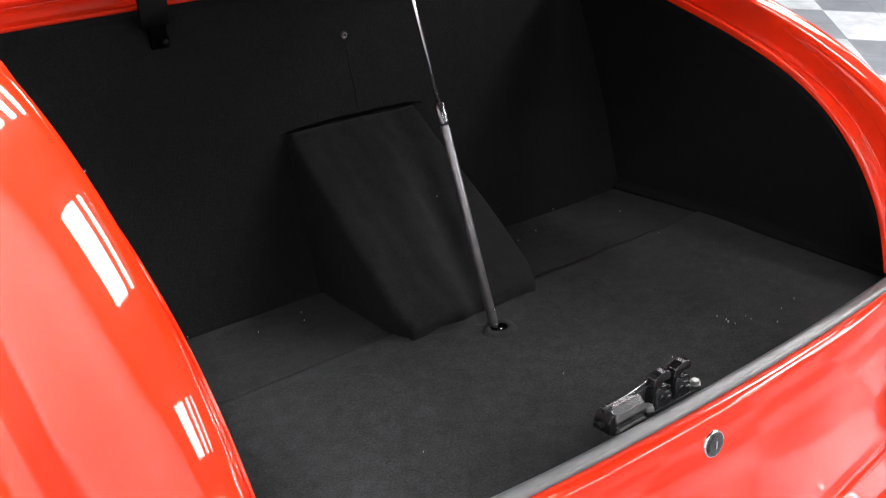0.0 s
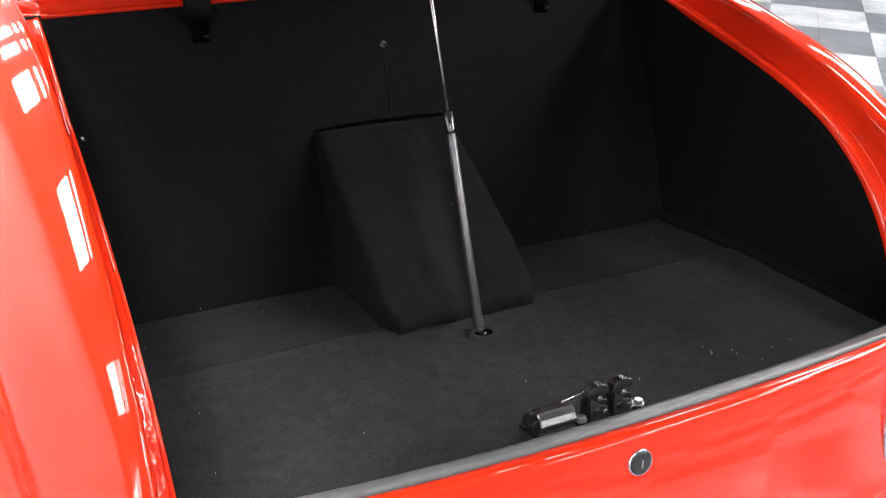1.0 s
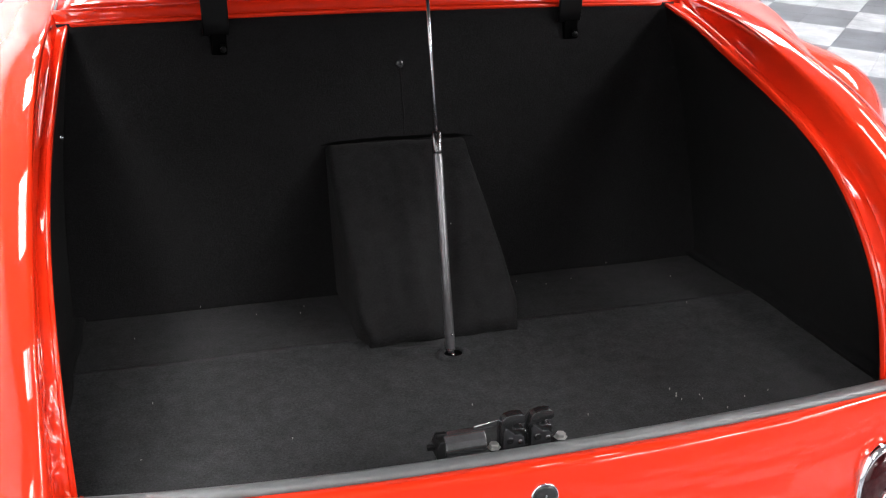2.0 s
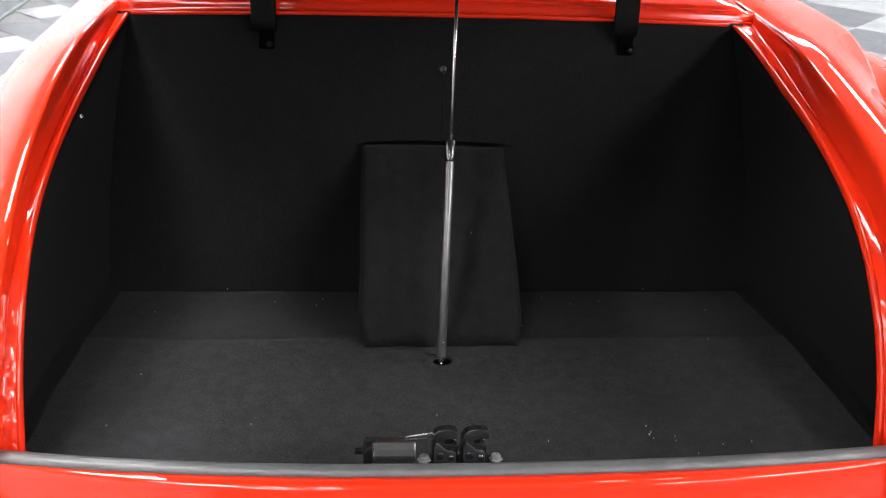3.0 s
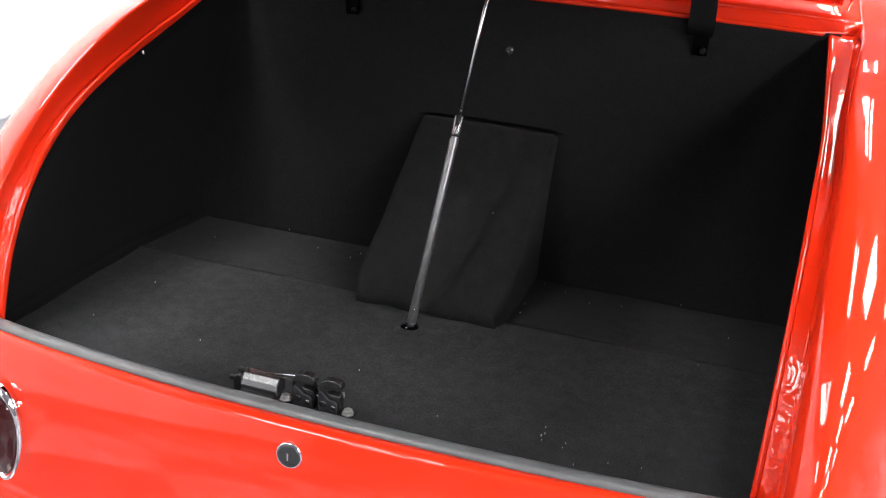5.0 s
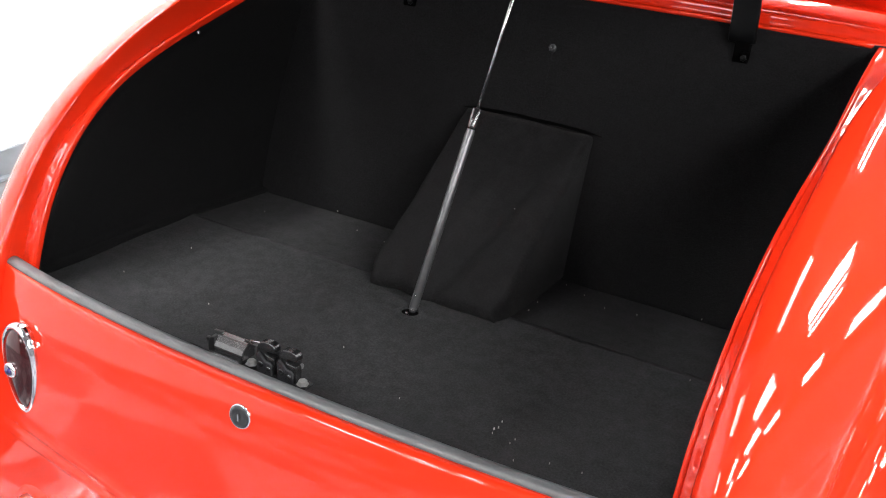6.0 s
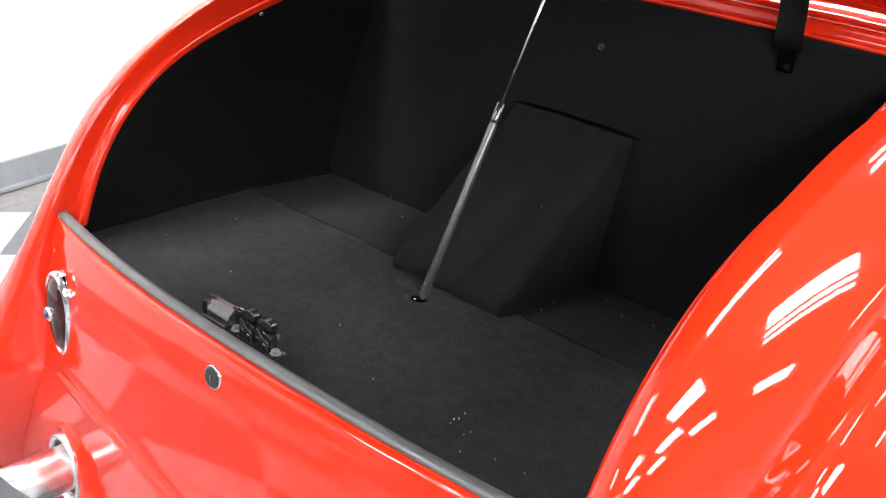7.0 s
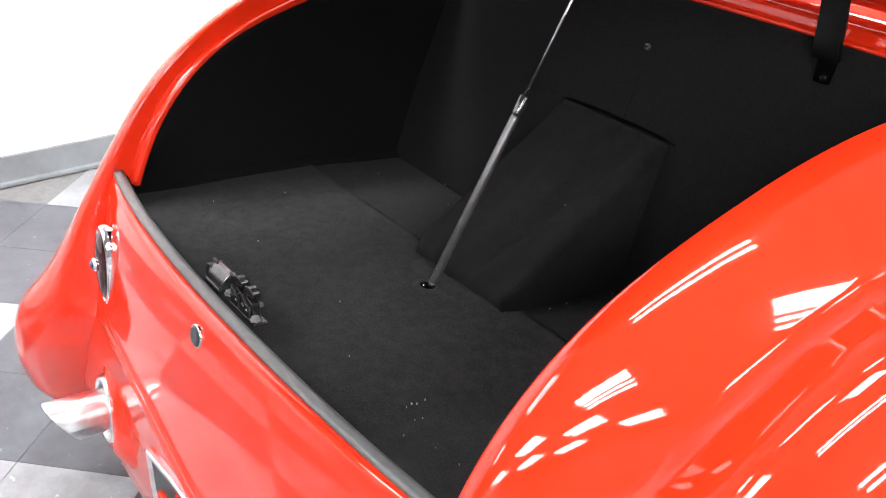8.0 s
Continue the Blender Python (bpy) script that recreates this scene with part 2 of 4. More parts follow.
for y in (0.6, 3.4, 6.2):
    copy_thing(strip_light, pose(0.95, y, 3.6))
    copy_thing(strip_light, pose(1.25, y, 3.6))


# ---------------------------------------------------------------- the car
CX = 0.0078
RAKE = -4.8
car = tagged(new("car"), "glossy red classic coupe with its trunk open", "car")
car.matrix_basis = pose(0, 0, 0, RAKE, 0, 0)

# side edge of the trunk opening, as (y, z) from the deck down to the fender's foot, and half the width there
EDGE = [(1.90, 1.36), (1.60, 1.375), (1.30, 1.37), (1.05, 1.352), (0.90, 1.335), (0.746, 1.323), (0.663, 1.314), (0.575, 1.297), (0.481, 1.269), (0.38, 1.228),
        (0.276, 1.168), (0.178, 1.085), (0.098, 0.977), (0.055, 0.85), (0.035, 0.75), (0.018, 0.62), (0.006, 0.50), (0.012, 0.36), (0.04, 0.20)]


def flow(at, xs, vs):
    """Smooth interpolation that neither overshoots nor kinks."""
    d = np.diff(vs) / np.diff(xs)
    m = [0.0] + [2 * a * b / (a + b) if a * b > 0 else 0.0 for a, b in zip(d, d[1:])] + [0.0]
    at = min(max(at, xs[0]), xs[-1])
    i = min(int(np.searchsorted(xs, at, side="right")) - 1, len(xs) - 2)
    h = xs[i + 1] - xs[i]
    u = (at - xs[i]) / h
    return float(vs[i] * (1 + 2 * u) * (1 - u) ** 2 + h * m[i] * u * (1 - u) ** 2 + vs[i + 1] * u * u * (3 - 2 * u) - h * m[i + 1] * u * u * (1 - u))


def eased(points, reach):
    """A row of points with its small waves smoothed out; the ends stay."""
    p = np.array(points, float)
    for _ in range(2):
        q = p.copy()
        for i in range(1, len(p) - 1):
            w = min(reach, i, len(p) - 1 - i)
            q[i] = p[i - w:i + w + 1].mean(axis=0)
        p = q
    return p


def edge_x(z, side=-1):
    x = flow(z, [0.2, 0.284, 0.532, 0.62, 0.8, 1.0, 1.4], [0.80, 0.755, 0.615, 0.582, 0.586, 0.588, 0.592])
    return x - flow(z, [0.62, 0.8, 1.0, 1.13, 1.25], [0, 0.006, 0.011, 0.009, 0.001]) if side > 0 else x


def flare(y, side):
    """The right edge swings outwards towards the deck."""
    return flow(y, [0.40, 0.90], [0, 0.027]) if side > 0 else 0.0


def set_back(z, side):
    """The right edge was finished a little further back than the left one."""
    u = min(1.0, max(0.0, (z - 0.72) / 0.60))
    return 0.034 * math.sin(math.pi * u ** 1.5) if side > 0 else 0.0


def edge_y(z, side=-1):
    """How far forward the side edge stands at the tail."""
    low = [p for p in EDGE if p[1] < 0.99]
    return float(np.interp(z, [p[1] for p in low[::-1]], [p[0] for p in low[::-1]])) - set_back(z, side)


def hump(z, y, side):
    """How far the panel swells past its edge before it rolls away."""
    if side > 0:
        h = flow(z, [0.14, 0.31, 0.49, 0.66, 0.85, 0.977, 1.1, 1.2, 1.3], [0.02, 0.085, 0.105, 0.062, 0.042, 0.028, 0.018, 0.008, 0.002])
        return h * flow(z, [0.72, 0.9, 1.1, 1.2, 1.3], [1, 1.9, 2.15, 2.1, 1.3])
    return flow(z, [0.14, 0.31, 0.49, 0.66, 0.80, 0.88, 0.977, 1.1, 1.3], [0.02, 0.085, 0.105, 0.062, 0.042, 0.024, 0.009, 0.006, 0.002])


# cross-sections of the quarter panel: outward from the edge, share of the swell, and offset along the edge's normal
SHOULDER = [(0, 0, 0), (0.0005, 0.22, 0), (0.0014, 0.44, 0), (0.003, 0.62, 0), (0.006, 0.76, 0), (0.012, 0.885, 0), (0.022, 0.965, 0), (0.0275, 0.995, 0), (0.030, 1.0, 0), (0.0325, 0.993, -0.0005), (0.038, 0.955, -0.0025), (0.047, 0.88, -0.0065), (0.060, 0.76, -0.011),
            (0.075, 0.55, -0.019), (0.089, 0.32, -0.028), (0.099, 0.16, -0.0355), (0.105, 0.06, -0.0405), (0.1085, 0.02, -0.0435), (0.111, 0, -0.0468), (0.1135, 0, -0.0515),
            (0.1150, 0, -0.062), (0.1165, 0, -0.080), (0.1195, 0, -0.105), (0.1245, 0, -0.132), (0.132, 0, -0.152), (0.141, 0, -0.1630), (0.152, 0, -0.168), (0.165, 0, -0.168),
            (0.190, 0, -0.169), (0.222, 0, -0.180), (0.252, 0, -0.206), (0.270, 0, -0.25), (0.275, 0, -0.34)]
FENDER = [(0, 0, 0), (0.006, 0.12, 0), (0.018, 0.32, 0), (0.036, 0.58, 0), (0.06, 0.82, 0), (0.10, 1.0, 0), (0.15, 1.05, -0.002), (0.21, 0.9, -0.014), (0.265, 0.5, -0.045),
          (0.29, 0.3, -0.09), (0.305, 0.2, -0.12), (0.318, 0, -0.15), (0.325, 0, -0.19), (0.329, 0, -0.25), (0.33, 0, -0.34)]


def quarter_rows(side, n=150):
    P = eased(glide([(y - set_back(z, side), z) for y, z in EDGE], n), 4)
    T = np.gradient(P, axis=0)
    T /= np.linalg.norm(T, axis=1)[:, None]
    N = np.c_[T[:, 1], -T[:, 0]]
    N[(N[:, 1] - N[:, 0]) < 0] *= -1
    rows = []
    high, low = glide(SHOULDER, 90), glide(FENDER, 90)
    for (y, z), (ny, nz) in zip(P, N):
        h = hump(z, y, side)
        x0 = edge_x(z, side) + flare(y, side)
        k = float(np.interp(z, [0.52, 0.86], [1.0, 0.0]))
        k = k * k * (3 - 2 * k)
        spread = flow(z, [0.75, 1.0, 1.15], [0.80, 1.0, 1.14]) + (flow(y, [0.25, 0.60, 0.98], [0, 0.24, 0.85]) if side > 0 else flow(y, [0.25, 0.95], [0, 0.12]))
        level = flow(y, [0.50, 0.92] if side > 0 else [0.30, 0.92], [0, 1.0 if side > 0 else 0.42])
        sink = flow(z, [0.8, 1.0, 1.2, 1.36], [0.028, 0, -0.016, -0.016])
        if side > 0:
            sink += flow(y, [0.15, 0.38, 0.54], [0.006, 0.010, -0.008])
            spread += 0.08
        else:
            sink -= flow(z, [0.75, 0.95, 1.2, 1.3], [0, 0.022, 0.022, 0.012])
        row = []
        seam = 0.044 * level - 0.0468 + sink
        for (hx, hh, hd), (lx, lh, ld) in zip(high, low):
            hx0, turn = hx, (hx - 0.03) / 0.081
            past = min(1.0, max(0.0, (hx - 0.03) / 0.07))
            if hx < 0.108:
                hd *= 1 - level
            else:
                hd += 0.044 * level
            hx, hd = hx + max(0.0, hx - 0.03) * (spread - 1), hd + sink * past
            ox = hx * (1 - k) + lx * k
            rise = h * hh + hd
            if side < 0 and hx0 < 0.111:
                rise = h * hh + seam * (0.15 * hx0 / 0.111 + 0.48 * (hx0 / 0.111) ** 2.5) / 0.63
            elif side > 0 and 0 < turn < 1:
                rise = h + (seam - h) * (0.1 * turn + 0.576 * turn ** 1.65) / 0.676
            on = rise * (1 - k) + (h * lh + ld) * k
            row.append((CX + side * (x0 + ox), y + on * ny, max(0.16, z + on * nz)))
        cy = max(0.95, y)
        out = row[-1][0]
        row.append((out, 0.5 * (row[-1][1] + cy), max(0.16, 0.5 * (row[-1][2] + 0.72))))
        row.append((out, cy, 0.7))
        rows.append(row if side > 0 else row[::-1])
    return rows


SPAN = [0, 0.1, 0.2, 0.3, 0.4, 0.5, 0.6, 0.7, 0.8, 0.9, 1.0]


def jamb_curve(t, side):
    """Inner edge (half width, y, z) of the trunk opening; t from the top corner (0) to the sill (1)."""
    if side > 0:
        x = [0.566, 0.566, 0.566, 0.566, 0.567, 0.567, 0.562, 0.557, 0.553, 0.549, 0.547]
        y = [0.868, 0.800, 0.735, 0.674, 0.602, 0.508, 0.396, 0.284, 0.190, 0.120, 0.092]
    else:
        x = [0.566, 0.567, 0.569, 0.571, 0.573, 0.575, 0.575, 0.574, 0.571, 0.567, 0.563]
        y = [0.868, 0.800, 0.735, 0.675, 0.606, 0.518, 0.414, 0.307, 0.213, 0.143, 0.105]
    z = [1.318, 1.305, 1.291, 1.272, 1.250, 1.224, 1.190, 1.143, 1.069, 0.969, 0.868]
    return np.array([np.interp(t, SPAN, x), np.interp(t, SPAN, y), np.interp(t, SPAN, z)])


def outer_curve(t, side):
    y = [0.900, 0.822, 0.746, 0.663, 0.575, 0.481, 0.380, 0.276, 0.178, 0.098, 0.062]
    z = [1.335, 1.330, 1.323, 1.314, 1.297, 1.269, 1.228, 1.168, 1.085, 0.977, 0.868]
    zz = float(np.interp(t, SPAN, z))
    yy = float(np.interp(t, SPAN, y))
    return np.array([edge_x(zz, side) + flare(yy, side), yy - set_back(zz, side), zz])


def smooth_curve(f, side, n=70):
    return glide([f(t, side) for t in np.linspace(0, 1, 11)], n)


# across the gutter from the panel's edge to the lining: share of the way down, and share of the way inwards
GUTTER = [(0.0, -0.30), (0.0, -0.10), (0.012, -0.01), (0.04, 0.0), (0.2, 0.0), (0.42, 0.0), (0.60, 0.01), (0.70, 0.025), (0.735, 0.045), (0.755, 0.09), (0.768, 0.16),
          (0.785, 0.26), (0.805, 0.37), (0.825, 0.48), (0.845, 0.58), (0.865, 0.66), (0.885, 0.73), (0.902, 0.785), (0.908, 0.81), (0.895, 0.835), (0.87, 0.865),
          (0.86, 0.90), (0.865, 0.94), (0.89, 0.975), (0.94, 0.995), (1.0, 1.0), (1.05, 0.99), (1.07, 0.95)]


def body():
    for side in (-1, 1):
        q = part("quarter_panel", sheet_bm(quarter_rows(side)), RED, car, "glossy red rounded quarter panel and fender")
        thick(q, 0.0025)
        inner, outer = eased(smooth_curve(jamb_curve, side, 300), 14), eased(smooth_curve(outer_curve, side, 300), 14)
        rows = []
        for i, (a, o) in enumerate(zip(inner, outer)):
            t = i / (len(inner) - 1)
            rough = 0.05 + 0.95 * min(1.0, max(0.0, (t - 0.76) / 0.14))
            row = []
            lean = flow(t, [0, 0.3, 0.75], [0.30, 0.22, 0.05] if side < 0 else [0.22, 0.20, 0.05])
            depth = flow(t, [0, 0.12, 0.5, 0.78], [0.004, 0.011, 0.009, 0.0])
            run = outer[min(i + 1, len(outer) - 1)] - outer[max(i - 1, 0)]
            down = np.array((0, run[2], -run[1])) / math.hypot(run[1], run[2])
            down *= -1 if down[2] > 0 else 1
            for j, (f, g) in enumerate(GUTTER):
                if 3 <= j <= 8:
                    g += (lean - 0.05) * f / 0.755
                elif j > 8:
                    g = lean + (1 - lean) * (g - 0.06) / 0.94
                p = o * (1 - f) + a * f
                p[0] = o[0] + (a[0] - o[0]) * g
                p += down * depth * flow(j, [3, 9, 19], [0, 1, 0])
                if 7 <= j <= 17:
                    lump = 0.0030 * noise.noise((i * 0.16, j * 0.3, side * 3)) + 0.0026 * noise.noise((i * 0.42, j * 0.55, side * 3 + 4)) + 0.0012 * noise.noise((i * 0.9, j * 0.9, side * 3 + 9))
                    lump *= rough * min(1.0, (j - 6) / 3, (18 - j) / 3)
                    p += np.array((-0.5, -0.55, 0.65)) * lump
                row.append((CX + side * p[0], p[1], p[2]))
            rows.append(row[::-1] if side > 0 else row)
        thick(part("gutter", sheet_bm(rows), RED, car, "deep red rain gutter of the trunk opening"), 0.002)
        # sealed weld where the gutter meets the rail, and the flattened foot of the gutter
        for cx, cy, cz, size in ((0.570, 0.872, 1.317, (0.005, 0.008, 0.003) if side < 0 else (0.003, 0.005, 0.002)), (0.556, 0.094, 0.880, (0.004, 0.006, 0.006))):
            bm = bmesh.new()
            bmesh.ops.create_icosphere(bm, subdivisions=4, radius=1.0)
            for v in bm.verts:
                lump = 1 + 0.18 * noise.noise(v.co * 1.7 + Vector((side * 5, cz * 9, 0))) + 0.05 * noise.noise(v.co * 4.5)
                v.co = Vector((CX + side * (cx + flare(cy, side)) + v.co.x * size[0] * lump, cy + v.co.y * size[1] * lump, cz + v.co.z * size[2] * lump))
            part("weld_seam", bm, RED, car, "lumpy painted seam sealer")
    part("lip_screw", turned_bm([(0, 0.0038), (0.0015, 0.0038), (0.0028, 0.002)], (-0.556, 0.505, 1.213), (-0.45, 0.40, 1.26), 12), GUN_METAL, car, "small bright screw on the gutter lip")
    # rail across the top of the opening
    prof = [(0.872, 1.312), (0.862, 1.317), (0.861, 1.322), (0.864, 1.3245), (0.868, 1.322), (0.874, 1.317), (0.882, 1.316), (0.888, 1.322), (0.890, 1.332), (0.892, 1.339), (0.897, 1.3425), (0.904, 1.3415), (0.908, 1.338)]
    xs = np.linspace(-0.590, 0.616, 40)
    rows = []
    for y, z in glide(prof, 34):
        row = []
        for x in xs:
            past = min(1.0, max(0.0, (abs(x) - 0.573) / 0.010))
            row.append((CX + x, y + max(0.0, 0.886 - y) * past, z + 0.008 * (1 - (x / 0.58) ** 2)))
        rows.append(row)
    thick(part("top_rail", sheet_bm(rows), RED, car, "red rail above the trunk opening"), 0.002)
    prof = [(0.906, 1.338), (0.909, 1.3435), (0.93, 1.347), (1.05, 1.366), (1.25, 1.39), (1.5, 1.40), (1.9, 1.36)]
    rows = [[(CX + x, y, z + 0.01 * (1 - (x / 0.58) ** 2) - (0.014 if x < -0.57 or x > 0.60 else 0)) for x in np.linspace(-0.588, 0.650, 44)] for y, z in glide(prof, 24)]
    thick(part("deck_panel", sheet_bm(rows), RED, car, "red body panel ahead of the trunk"), 0.002)


def tail_y(z, x):
    y = flow(z, [0.2, 0.3, 0.45, 0.55, 0.598, 0.604, 0.612, 0.618, 0.624, 0.632, 0.638, 0.65, 0.70, 0.75, 0.785, 0.82, 0.85, 0.872, 0.883, 0.886, 0.888],
             [0.04, 0.018, -0.003, -0.012, -0.016, -0.021, -0.021, -0.015, -0.015, -0.022, -0.022, -0.0178, -0.0172, -0.0158, -0.0133, -0.0092, -0.0037, 0.0013, 0.0045, 0.009, 0.022])
    side = 1 if x > 0 else -1
    half = edge_x(z, side)
    return float(y) + 0.075 * x * x + (edge_y(z, side) - float(y) - 0.075 * half ** 2) * min(abs(x) / half, 1.0) ** 3


def moulding_dip(z, x):
    """The moulding sags towards the middle of the car."""
    return 0.07 * max(0, 1 - abs(x) / 0.56) ** 2 * float(np.interp(z, [0.36, 0.57, 0.66, 0.80], [0, 1, 1, 0]))


def tail_panel():
    zs = np.r_[np.linspace(0.2, 0.59, 22), np.linspace(0.595, 0.645, 22), np.linspace(0.66, 0.85, 16), np.linspace(0.86, 0.888, 15)]
    rows = []
    for z in zs:
        w = edge_x(z) + 0.028
        rows.append([(CX + w * u, tail_y(z, w * u), z - moulding_dip(z, w * u)) for u in np.linspace(-1, 1, 70)])
    p = part("tail_panel", sheet_bm(rows), RED, car, "glossy red tail panel with a horizontal moulding")
    thick(p, 0.002, 1.0)
    # rubber strip on the sill
    bm_rows = []
    prof = [(-0.001, -0.003), (-0.001, 0.003), (0.001, 0.0055), (0.003, 0.006), (0.009, 0.0068), (0.014, 0.006), (0.016, 0.003), (0.016, -0.004)]
    for x in np.linspace(-0.582, 0.582, 70):
        y = tail_y(0.888, x) + 0.001
        bm_rows.append([(CX + x, y + a, 0.889 + b) for a, b in prof])
    strip = part("weatherstrip", sheet_bm(bm_rows), RUBBER, car, "grey rubber weatherstrip along the sill")
    thick(strip, 0.002)


def cover_point(s, u, drop=0.0, foot=0.0):
    """On the carpeted cover: s across, u up the slope; drop: how far over the side edge, foot: how far round the lower edge (both 0 to 1)."""
    r = 0.012
    pinch = 0.010 * max(0.0, 1 - u / 0.10) ** 2
    w = 0.138 - 0.003 * u - r - pinch + 0.003 * noise.noise((u * 4, 1 if s > 0 else -1, 3))
    valley = 0.02 + 0.68 * u ** 0.8
    sag = -0.015 * math.exp(-((s - valley) / 0.20) ** 2) * (0.45 + 0.55 * math.sin(math.pi * min(1, u + 0.1))) * (1 - u ** 5)
    sag += 0.009 * math.exp(-((s - valley + 0.5) / 0.3) ** 2) * (1 - u ** 5) + 0.008 * max(0.0, s - valley) * (1 - u ** 5)
    sag += 0.006 * noise.noise((s * 1.3, u * 1.6, 2)) + 0.0026 * noise.noise((s * 5, u * 6, 5)) - 0.005 * math.exp(-((s + 0.42) / 0.15) ** 2) * (1 - u)
    out = Vector((0, -0.585, 0.811))
    p = Vector((0.001 + s * w, 0.474 + 0.324 * u, 0.861 + 0.233 * u)) + out * sag
    if drop:
        a = drop * math.pi / 2
        p += Vector((math.copysign(r * math.sin(a), s), 0, 0)) - out * r * (1 - math.cos(a))
    if foot:
        a = foot * radians(165)
        q = 0.0165 + 0.003 * noise.noise((s * 2.4, 0, 8))
        p += Vector((0, -0.811, -0.585)) * q * math.sin(a) - out * q * (1 - math.cos(a))
    return p


def trunk_lining():
    # floor in two laid pieces
    def ripple(x, y):
        return 0.0022 * noise.noise((x * 6, y * 6, 0)) + 0.0008 * noise.noise((x * 25, y * 25, 3))

    def floor_piece(y0, y1, z0, z1, n):
        rows = []
        for k in range(n):
            u = k / (n - 1)
            row = []
            for x in np.linspace(-0.632, 0.632, 90):
                a = y0 if y0 > 0.3 else 0.046 + 0.08 * x * x
                y = a + (y1 - a) * u
                row.append((CX + x, y, z0 + (z1 - z0) * u + ripple(x, y)))
            rows.append(row)
        return sheet_bm(rows)

    front = part("floor_carpet", floor_piece(0.05, 0.508, 0.836, 0.838, 40), CARPET, car, "black pile carpet on the trunk floor")
    thick(front, 0.007)
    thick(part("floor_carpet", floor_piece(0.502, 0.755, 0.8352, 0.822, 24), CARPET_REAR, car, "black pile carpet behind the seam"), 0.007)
    # back wall
    rows = []
    for u in np.linspace(0, 1, 30):
        z = 0.812 + 0.51 * u
        y = 0.7345 + 0.1335 * u
        w = 0.640 - 0.055 * u
        rows.append([(CX + w * s, y + 0.003 * noise.noise((s * 4, z * 5, 7)), z) for s in np.linspace(-1, 1, 60)])
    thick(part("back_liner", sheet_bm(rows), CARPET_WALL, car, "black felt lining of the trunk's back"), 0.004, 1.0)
    for side in (-1, 1):
        rows = []
        inner = smooth_curve(jamb_curve, side, 50)
        lap = 0.02
        for k, a in enumerate(inner):
            u = k / 49
            low = np.array([0.612 + 0.004 * math.sin(u * 3), 0.82 - 0.76 * u, 0.845])
            ground = 0.8375 + 0.0008 * noise.noise((u * 9, side, 4)) - (0.012 * max(0, (low[1] - 0.5) / 0.25))
            row = [(CX + side * (low[0] - lap + 0.006 * noise.noise((u * 7, side, 1))), low[1], ground - 0.002), (CX + side * (low[0] - lap * 0.9), low[1], ground + 0.003),
                   (CX + side * (low[0] - lap * 0.5), low[1], ground + 0.004), (CX + side * (low[0] - lap * 0.15), low[1], ground + 0.006)]
            for s in np.linspace(0, 1, 16):
                p = low * (1 - s) + (a + (0.002, 0.006, -0.003)) * s
                row.append((CX + side * (p[0] + 0.012 * math.sin(s * math.pi)), p[1], p[2]))
            rows.append(row if side < 0 else row[::-1])
        thick(part("side_liner", sheet_bm(rows), CARPET_WALL_SHADED, car, "black felt lining of the trunk's side, toned down for shade"), 0.003, 1.0)
    rows = []
    for dy, z in ((0.024, 0.886), (0.022, 0.872), (0.024, 0.832)):
        rows.append([(CX + x, tail_y(0.888, x) + dy, z) for x in np.linspace(-0.59, 0.59, 40)])
    part("sill_liner", sheet_bm(rows), CARPET_WALL, car)
    # soft wedge shaped cover leaning on the back wall
    spans = [(-1, d / 4) for d in range(4, 0, -1)] + [(v, 0.0) for v in np.linspace(-1, 1, 33)] + [(1, d / 4) for d in range(1, 5)]
    ups = [(0, f / 7) for f in range(7, 0, -1)] + [(v, 0.0) for v in np.linspace(0, 1, 31)]
    rows = [[cover_point(v, u, d, f) for v, d in spans] for u, f in ups]
    for row in rows:
        first, last = row[0], row[-1]
        row.insert(0, Vector((first.x, first.y + 0.003, 0.829)))
        row.append(Vector((last.x, last.y + 0.003, 0.829)))
    rows.insert(0, [Vector((p.x, p.y + 0.07, 0.829)) for p in rows[0]])
    rows.append([Vector((p.x, p.y + 0.012, p.z - 0.02)) for p in rows[-1]])
    bm = sheet_bm(rows)
    bmesh.ops.recalc_face_normals(bm, faces=bm.faces)
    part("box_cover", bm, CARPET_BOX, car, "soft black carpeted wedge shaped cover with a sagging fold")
    rows = []
    for x in np.linspace(-0.142, 0.152, 24):
        z = 1.099 + 0.003 * noise.noise((x * 14, 0, 2)) - 0.004 * (abs(x) / 0.14) ** 3
        y = 0.7345 + 0.1335 * (z - 0.812) / 0.51 - 0.006
        half = 0.0026 * (1 - (abs(x - 0.005) / 0.148) ** 6) + 0.0012 * noise.noise((x * 40, 0, 5)) + 0.0005
        rows.append([(x, y - 0.001, z - half), (x, y, z + half)])
    part("cover_gap", sheet_bm(rows), DARK_HOLE, car, "dark gap above the carpeted cover")
    rows = []
    for k in range(12):
        z = 1.105 + 0.118 * k / 11
        x = 0.019 + 0.002 * noise.noise((k * 0.4, 0, 9))
        y = 0.7345 + 0.1335 * (z - 0.812) / 0.51 - 0.0055
        rows.append([(x - 0.0012, y + 0.0012, z), (x, y + 0.0002, z), (x + 0.0012, y + 0.0012, z)])
    part("liner_seam", sheet_bm(rows), CARPET_WALL, car, "stitched seam in the felt")
    screw = part("trim_screw", turned_bm([(0, 0.0085), (0.0015, 0.0085), (0.003, 0.0055), (0.0036, 0.003), (0.0026, 0.0022)], (0.018, 0.8385, 1.231), (0.018, 0.79, 1.238)), BLACK_METAL, car,
                 "small dark trim screw with a washer")
